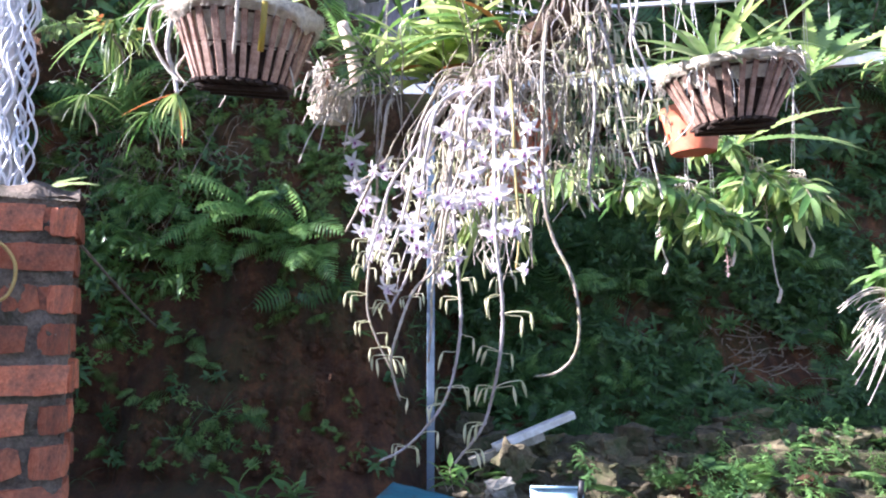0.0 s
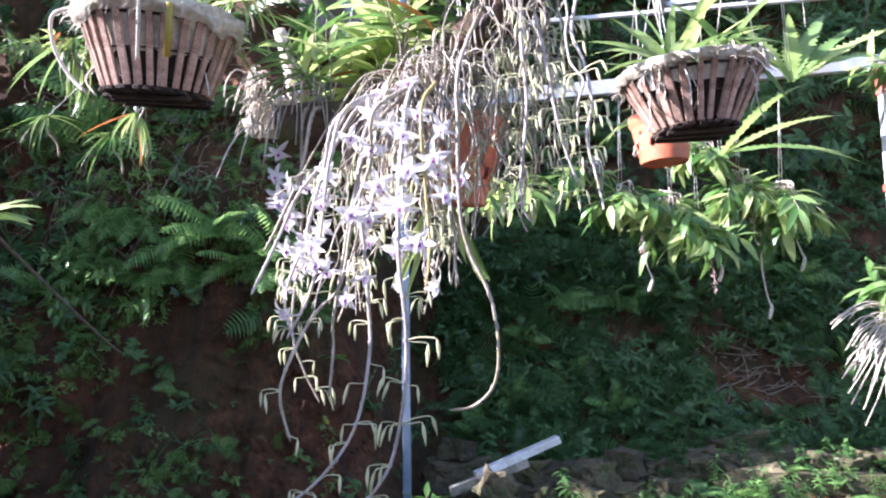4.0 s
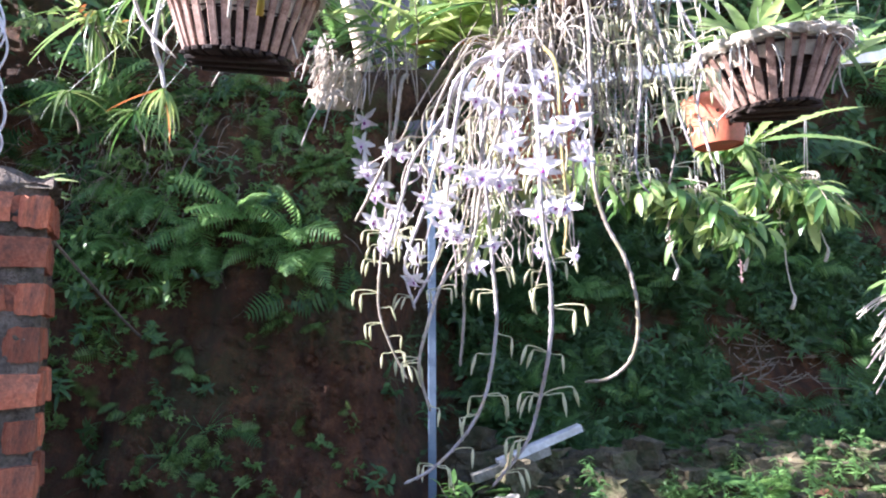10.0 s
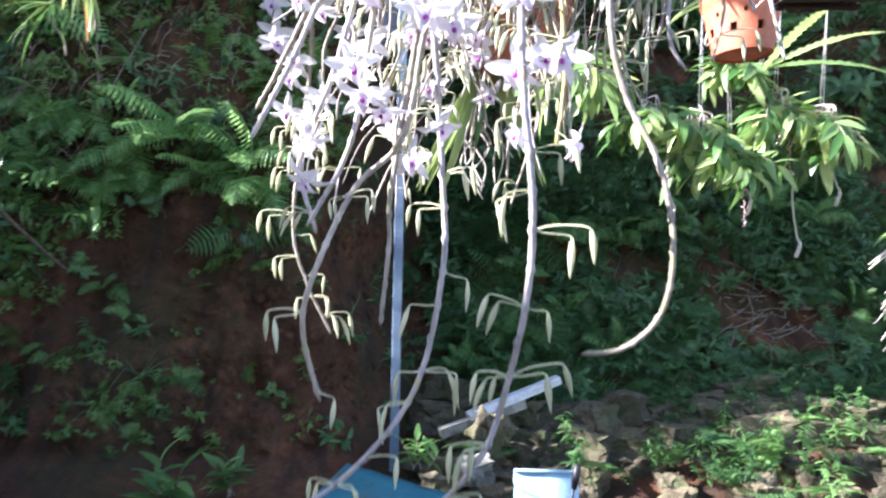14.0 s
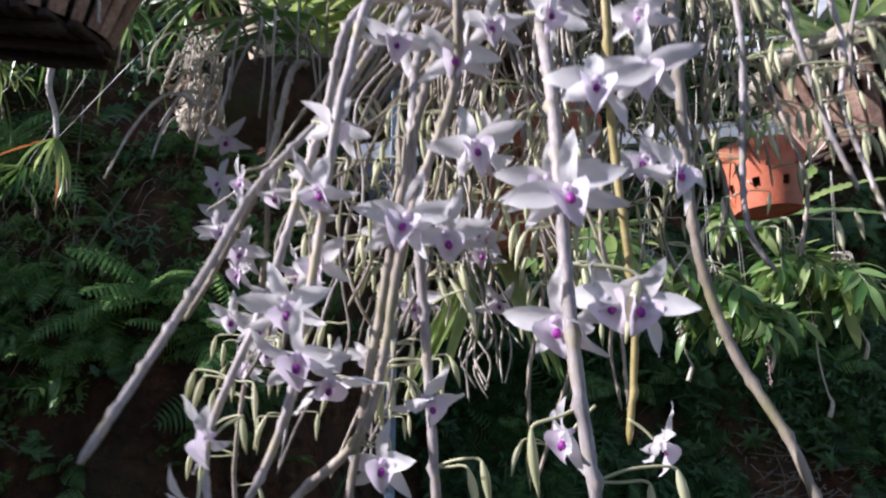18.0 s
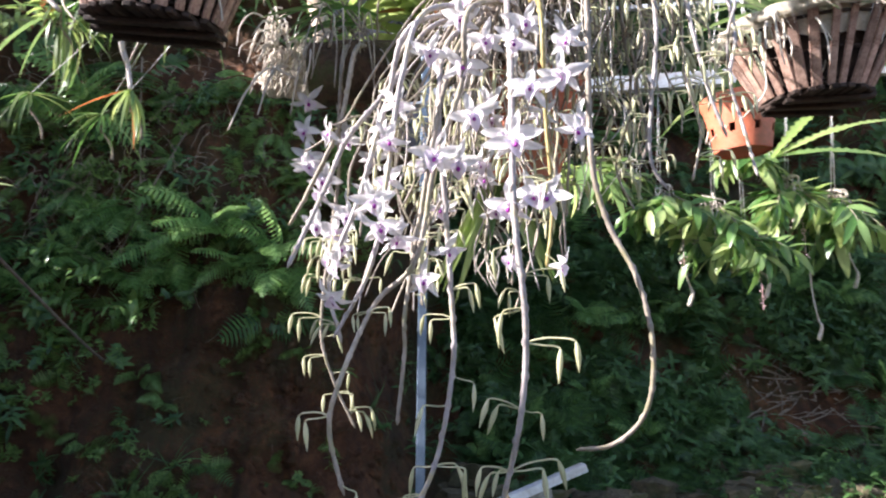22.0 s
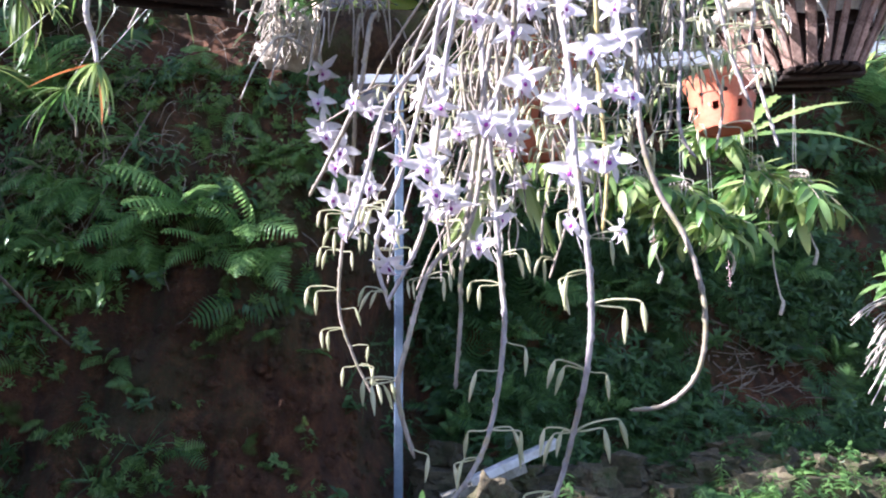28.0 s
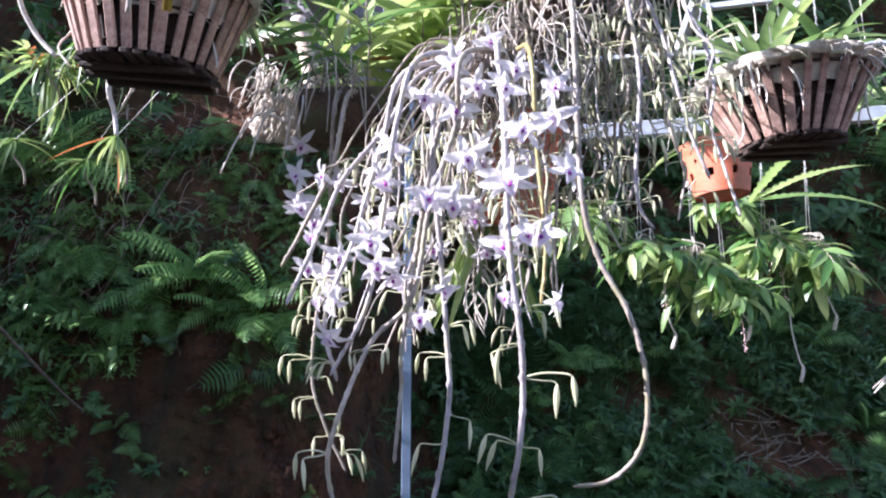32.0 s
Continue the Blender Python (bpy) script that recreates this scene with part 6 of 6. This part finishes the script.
part("stem", Build().tube(spline([(0, 0, 0), (-0.04, 0.4, -0.15), (-0.05, 1.2, -0.5), (-0.05, 1.62, -0.62)], 5), 0.007, 6), TWIG, nest)

def pale_trunk():
    line = spline([(-2.76, 4.25, 1.9), (-2.77, 4.1, 2.4), (-2.79, 4.0, 3.1), (-2.82, 3.95, 4.2), (-2.9, 3.9, 6.2)], 8)
    b = Build().tube(line, [0.21 + 0.02 * math.sin(k * 1.3) for k in range(len(line))], 22)
    b.v = [tuple(Vector(p) + 0.02 * Vector((noise.noise(Vector(p) * 6), noise.noise(Vector(p) * 6 + Vector((5, 0, 0))), 0))) for p in b.v]
    t = thing("tree", "pale mottled tree trunk standing on the bank", "tree")
    part("trunk", b, PALEBARK, t)
    for k in range(3):
        part("climbing_root", Build().tube(spline([(-2.56 + 0.03 * k, 3.85, 2.3), (-2.58 + 0.02 * k, 3.80, 2.9), (-2.54 + 0.03 * k, 3.76, 3.7)], 6), 0.016, 6), TWIG, t)


pale_trunk()
grass_hang((-1.86, 3.8, 3.08), 13, 0.34, 0.045, 741, "grey-blue drooping strap leaves in sun and shade", [LEAF_FERN, LEAF_GRASS], 1.5, (-1.3, 3.4, 3.4))
for k, (x, z, n, s) in enumerate(((-2.23, 2.80, 4, 0.45), (-1.98, 2.36, 5, 0.6), (-1.72, 2.28, 6, 0.8), (-1.95, 1.98, 7, 0.8), (-1.42, 1.95, 6, 0.75))):
    fern(x, z, n, s, 440 + k, 0.3)
shoot_clump((-2.2, 3.95, 3.2), 10, 0.14, 0.06, 0.026, 742, "yellow-green mossy tuft on the bank", (0, -0.4, -0.2), 1.0, [LEAF_LIME], 8)
r7 = random.Random(17)
tangle = []
for i in range(360):
    x, z = r7.gauss(-1.95, 0.32) if i % 2 else r7.uniform(-2.6, -0.9), r7.gauss(2.4, 0.3) if i % 2 else r7.uniform(2.2, 3.3)
    p, nrm = bank_normal(x, max(1.9, z))
    tangle.append((0, frame_to(p + nrm * r7.uniform(0.0, 0.08), Vector((r7.uniform(-1, 1), r7.uniform(-0.8, 0.1), r7.uniform(-1.4, 0.4)))) @ Matrix.Scale(r7.uniform(0.25, 0.75), 4)))
scatter("dry_tangle", [Build().tube(spline([(0, 0, 0), (0.10, 0.02, 0.02), (0.22, -0.02, -0.01), (0.34, 0.0, -0.05)], 3), [0.0035 - 0.0002 * k for k in range(10)], 4)], tangle, [STRAW], "dry purplish stems and rootlets on the bare bank", "dry stems")

# sunlit herbs leaning out of the bank by the brick wall
for i, (x, z) in enumerate(((-1.95, 1.78), (-1.75, 1.95), (-1.6, 1.75), (-2.1, 2.05), (-1.85, 2.25), (-1.5, 2.35))):
    shoot_clump(bank_normal(x, z)[0], 8, 0.30, 0.085, 0.026, 760 + i, "fresh green herb leaning out of the earth bank", (0.1, -1, 0.1), 0.55, [LEAF_HERB, LEAF_FERN, LEAF_STRAP], 10, 0.0, 0.3, "herbs on the bank", (0.3, 1.0), 0.0019)

# slender dead stems leaning on the bank
for i, (x0, z0, x1, z1) in enumerate(((-1.75, 1.95, -1.42, 2.75), (-1.65, 2.2, -1.75, 3.2), (0.3, 2.4, 0.5, 3.5))):
    p, q = bank_at(x0, z0), bank_at(x1, z1)
    tagged(part("dead_stem", Build().tube(spline([p + Vector((0, -0.02, 0)), (p + q) / 2 + Vector((0.03, -0.12, 0)), q + Vector((0, -0.03, 0))], 6), 0.0055, 6), TWIG), "dry pale stem leaning against the bank", "stem", "dead stems")

# ---- tree trunk behind the frame ----
def trunk():
    line = spline([(-0.52, 5.35, 2.9), (-0.56, 5.15, 3.6), (-0.60, 5.02, 4.4), (-0.76, 5.0, 5.8), (-1.05, 5.1, 7.5), (-1.25, 5.2, 9.0)], 8)
    b = Build().tube(line, [0.40 + 0.16 * smooth(4.0, 5.8, line[k].z) + 0.012 * math.sin(k) for k in range(len(line))], 28)
    b.v = [tuple(Vector(p) + 0.03 * Vector((noise.noise(Vector(p) * 3), noise.noise(Vector(p) * 3 + Vector((5, 0, 0))), 0))) for p in b.v]
    t = thing("tree", "smooth grey tree trunk leaning up the bank", "tree")
    part("trunk", b, BARK, t)
    r1 = random.Random(9)
    leaf = Build().blade(0.16, 0.06, 0.6, 0.25, 4, 1.0, 0.35)
    vs = Build()
    for k in range(9):
        a = r1.uniform(0, 6.283)
        o = Vector((-1.1, 5.0, r1.uniform(6.8, 8.8)))
        e = o + Vector((math.cos(a) * r1.uniform(0.8, 1.8), math.sin(a) * 0.9, r1.uniform(0.4, 1.4)))
        part("limb", Build().tube(spline([o, o.lerp(e, 0.5) + Vector((0, 0, 0.15)), e], 5), [0.06 * (1 - 0.07 * q) for q in range(11)], 7), BARK, t)
        for j in range(90):
            c = o.lerp(e, r1.uniform(0.4, 1.15)) + Vector((r1.gauss(0, 0.28), r1.gauss(0, 0.28), r1.gauss(0, 0.25)))
            vs.join(leaf, frame_to(c, Vector((r1.uniform(-1, 1), r1.uniform(-1, 1), r1.uniform(-0.8, 0.3)))))
    part("crown", vs, LEAF_WEED, t)
    vine = Build().tube(spline([(-1.02, 4.62, 4.95), (-0.92, 4.53, 5.05), (-0.75, 4.47, 5.1), (-0.66, 4.45, 5.35)], 6), 0.014, 6)
    part("climbing_root", vine, ROOT, t, "pale root crossing the bark")


trunk()

# ---- bushes up the hillside ----
def bush(x, z, size, seed):
    r1 = random.Random(seed)
    p, nrm = bank_normal(x, z)
    t = thing("bush", "leafy dark green shrub on the hillside", "bush", Matrix.Translation(p), "hillside shrubs")
    tips = []
    for k in range(6):
        e = (nrm * r1.uniform(0.3, 0.9) + Vector((r1.uniform(-0.7, 0.7), 0, r1.uniform(0.1, 0.9)))) * size
        part("branch", Build().tube(spline([(0, 0, 0), e * 0.5 + Vector((0, 0, 0.06)), e], 4), [0.014, 0.013, 0.012, 0.011, 0.01, 0.009, 0.008, 0.007, 0.005], 5), TWIG, t)
        tips.append(e)
    leaf = Build().blade(0.13, 0.045, 0.7, 0.25, 4, 1.0, 0.35)
    b = Build()
    for j in range(230):
        c = r1.choice(tips) * r1.uniform(0.35, 1.1) + Vector((r1.gauss(0, 0.12), r1.gauss(0, 0.1), r1.gauss(0, 0.12))) * size
        b.join(leaf, frame_to(c, Vector((r1.uniform(-1, 1), r1.uniform(-1, 0.2), r1.uniform(-0.9, 0.4)))) @ Matrix.Scale(r1.uniform(0.6, 1.2), 4))
    part("foliage", b, LEAF_WEED if seed % 3 else LEAF_DEEP, t)


for k in range(34):
    bush(-1.9 + 6.9 * ((k * 0.618) % 1), 3.3 + 5.0 * (k / 34) ** 0.9, rnd.uniform(0.5, 0.85), 800 + k)


# ---- unseen shrubs added on the left wall to break up the sun ----
def shade_hedge(y, z, size, leaves, seed, lean=0.0):
    r1 = random.Random(seed)
    t = thing("bush", "unseen leafy shrub added on the side wall to dapple the sun", "bush", pose(-3.1, y, z), "shrubs over the wall")
    tips = []
    for k in range(7):
        e = Vector((r1.uniform(-0.2, 0.2), r1.uniform(-0.4, 0.4) * (1 - lean) + lean * r1.uniform(0.0, 0.5), r1.uniform(0.3, 0.95))) * size
        part("branch", Build().tube(spline([(0, 0, 0), e * 0.5 + Vector((0, 0, 0.05)), e], 4), [0.014 - 0.001 * q for q in range(9)], 5), TWIG, t)
        tips.append(e)
    leaf = Build().blade(0.14, 0.055, 0.7, 0.25, 4, 1.0, 0.35)
    b = Build()
    for j in range(leaves):
        c = r1.choice(tips) * r1.uniform(0.2, 1.1) + Vector((r1.gauss(0, 0.08), r1.gauss(0, 0.12), r1.gauss(0, 0.1))) * size
        b.join(leaf, frame_to(c, Vector((r1.uniform(-1, 1), r1.uniform(-1, 1), r1.uniform(-0.9, 0.4)))) @ Matrix.Scale(r1.uniform(0.6, 1.2), 4))
    part("foliage", b, LEAF_DEEP, t)


for k, (y, size, leaves) in enumerate(((2.9, 0.5, 60), (3.2, 0.34, 45), (3.48, 0.5, 28), (3.74, 1.0, 80), (3.93, 1.5, 150), (3.96, 1.2, 140))):
    shade_hedge(y, 2.49 if 2.92 < y < 3.62 else 2.55 if y > 3.62 else 2.69, size, leaves, 860 + k, 1.0 if size > 1 else 0.6 if size > 0.9 else 0.0)


# ---- hanging aerial roots between the plants overhead ----
for i in range(26):
    x, y = rnd.uniform(-0.05, 1.6), rnd.uniform(2.5, 3.6)
    z0, L = 3.40, rnd.uniform(0.25, 1.0)
    pts = [(x, y, z0), (x + rnd.uniform(-0.03, 0.03), y, z0 - L * 0.4), (x + rnd.uniform(-0.06, 0.06), y, z0 - L * 0.75), (x + rnd.uniform(-0.06, 0.06), y, z0 - L)]
    line = spline(pts, 5)
    tagged(part("hanging_root", Build().tube(line, [0.0034 - 0.0022 * k / (len(line) - 1) for k in range(len(line))], 5), ROOT), "thin pale root hanging from the frame", "root", "hanging roots")


# ---- net-wrapped pipe on the wall, hose loop ----
def net_column():
    t = thing("net_roll", "shiny white plastic net bundled round an upright pipe", "net", pose(-1.12, 1.80, 1.80))
    part("pipe", Build().tube([(-0.035, 0, 0), (-0.035, 0, 1.4)], 0.02, 12), PALE_STEEL, t, "grey steel pipe")
    part("pipe", Build().tube([(-0.085, 0.02, 0), (-0.085, 0.02, 1.4)], 0.016, 12), PALE_STEEL, t, "grey steel pipe")
    r1 = random.Random(3)
    for k in range(26):
        ph, rr = r1.uniform(0, 6.283), r1.uniform(0.006, 0.016)
        cx, cy = r1.uniform(-0.10, 0.045), r1.uniform(-0.045, -0.015)
        tw = r1.choice((-1, 1)) * r1.uniform(20, 60)
        pts = [(cx + rr * math.cos(ph + tw * z) + 0.008 * math.sin(z * 9 + k), cy + rr * math.sin(ph + tw * z), z) for z in (i * 0.012 for i in range(1, 100))]
        part("strand", Build().tube(pts, 0.0034, 4), CORD, t)


net_column()
tagged(part("hose_loop", Build().tube(spline([(-1.18, 1.61, 1.70), (-1.09, 1.655, 1.69), (-1.04, 1.68, 1.63), (-1.05, 1.675, 1.55), (-1.11, 1.645, 1.52), (-1.19, 1.61, 1.53)], 6), 0.0045, 7), HOSE), "loop of thin yellow hose hanging on the bricks", "hose")
# broad-leaved weeds by the rubble
for i, (x, y, z, s) in enumerate(((-1.0, 3.5, 0.47, 1.0), (-0.75, 3.62, 0.5, 0.8), (0.05, 3.85, 0.55, 0.7))):
    shoot_clump((x, y, z), 4, 0.20 * s, 0.15 * s, 0.05 * s, 900 + i, "broad-leaved green weed growing by the rubble", (0, -0.1, 1), 0.7, [LEAF_DEEP, LEAF_FERN], 6, 0, 0, "weeds by the rubble", (0.5, 1.1))
r8 = random.Random(88)
low = []
for i in range(520):
    x = r8.uniform(0.3, 3.4)
    y = r8.uniform(3.6, 4.95)
    if r8.random() > (0.4 + 0.6 * smooth(1.1, 1.8, x)) * (0.45 + 1.3 * noise.noise(Vector((x * 2.5, y * 2.5, 3)))):
        continue
    k = r8.choice((0, 1, 2, 5, 6, 7, 8, 10, 10))
    low.append((k, Matrix.Translation((x, y, 0.55 + 0.28 * (y - 4.3) + r8.uniform(-0.04, 0.08))) @ Matrix.Rotation(r8.uniform(-0.6, 0.6), 4, "X") @ Matrix.Rotation(r8.uniform(0, 6.28), 4, "Z") @ Matrix.Scale(r8.uniform(0.5, 1.0), 4)))
# Same weeds twice: darker leaf left of 1.75 puts shade into the colour.
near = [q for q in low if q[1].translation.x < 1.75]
scatter("stone_weeds", TUFTS, [q for q in low if q[1].translation.x >= 1.75], [LEAF_FERN], "weeds between the rubble stones, in the lighter leaf colour for sun", "weeds")
scatter("stone_weeds", TUFTS, near, [LEAF_WEED], "weeds over the rubble stones, in the darker leaf colour for shade", "weeds")
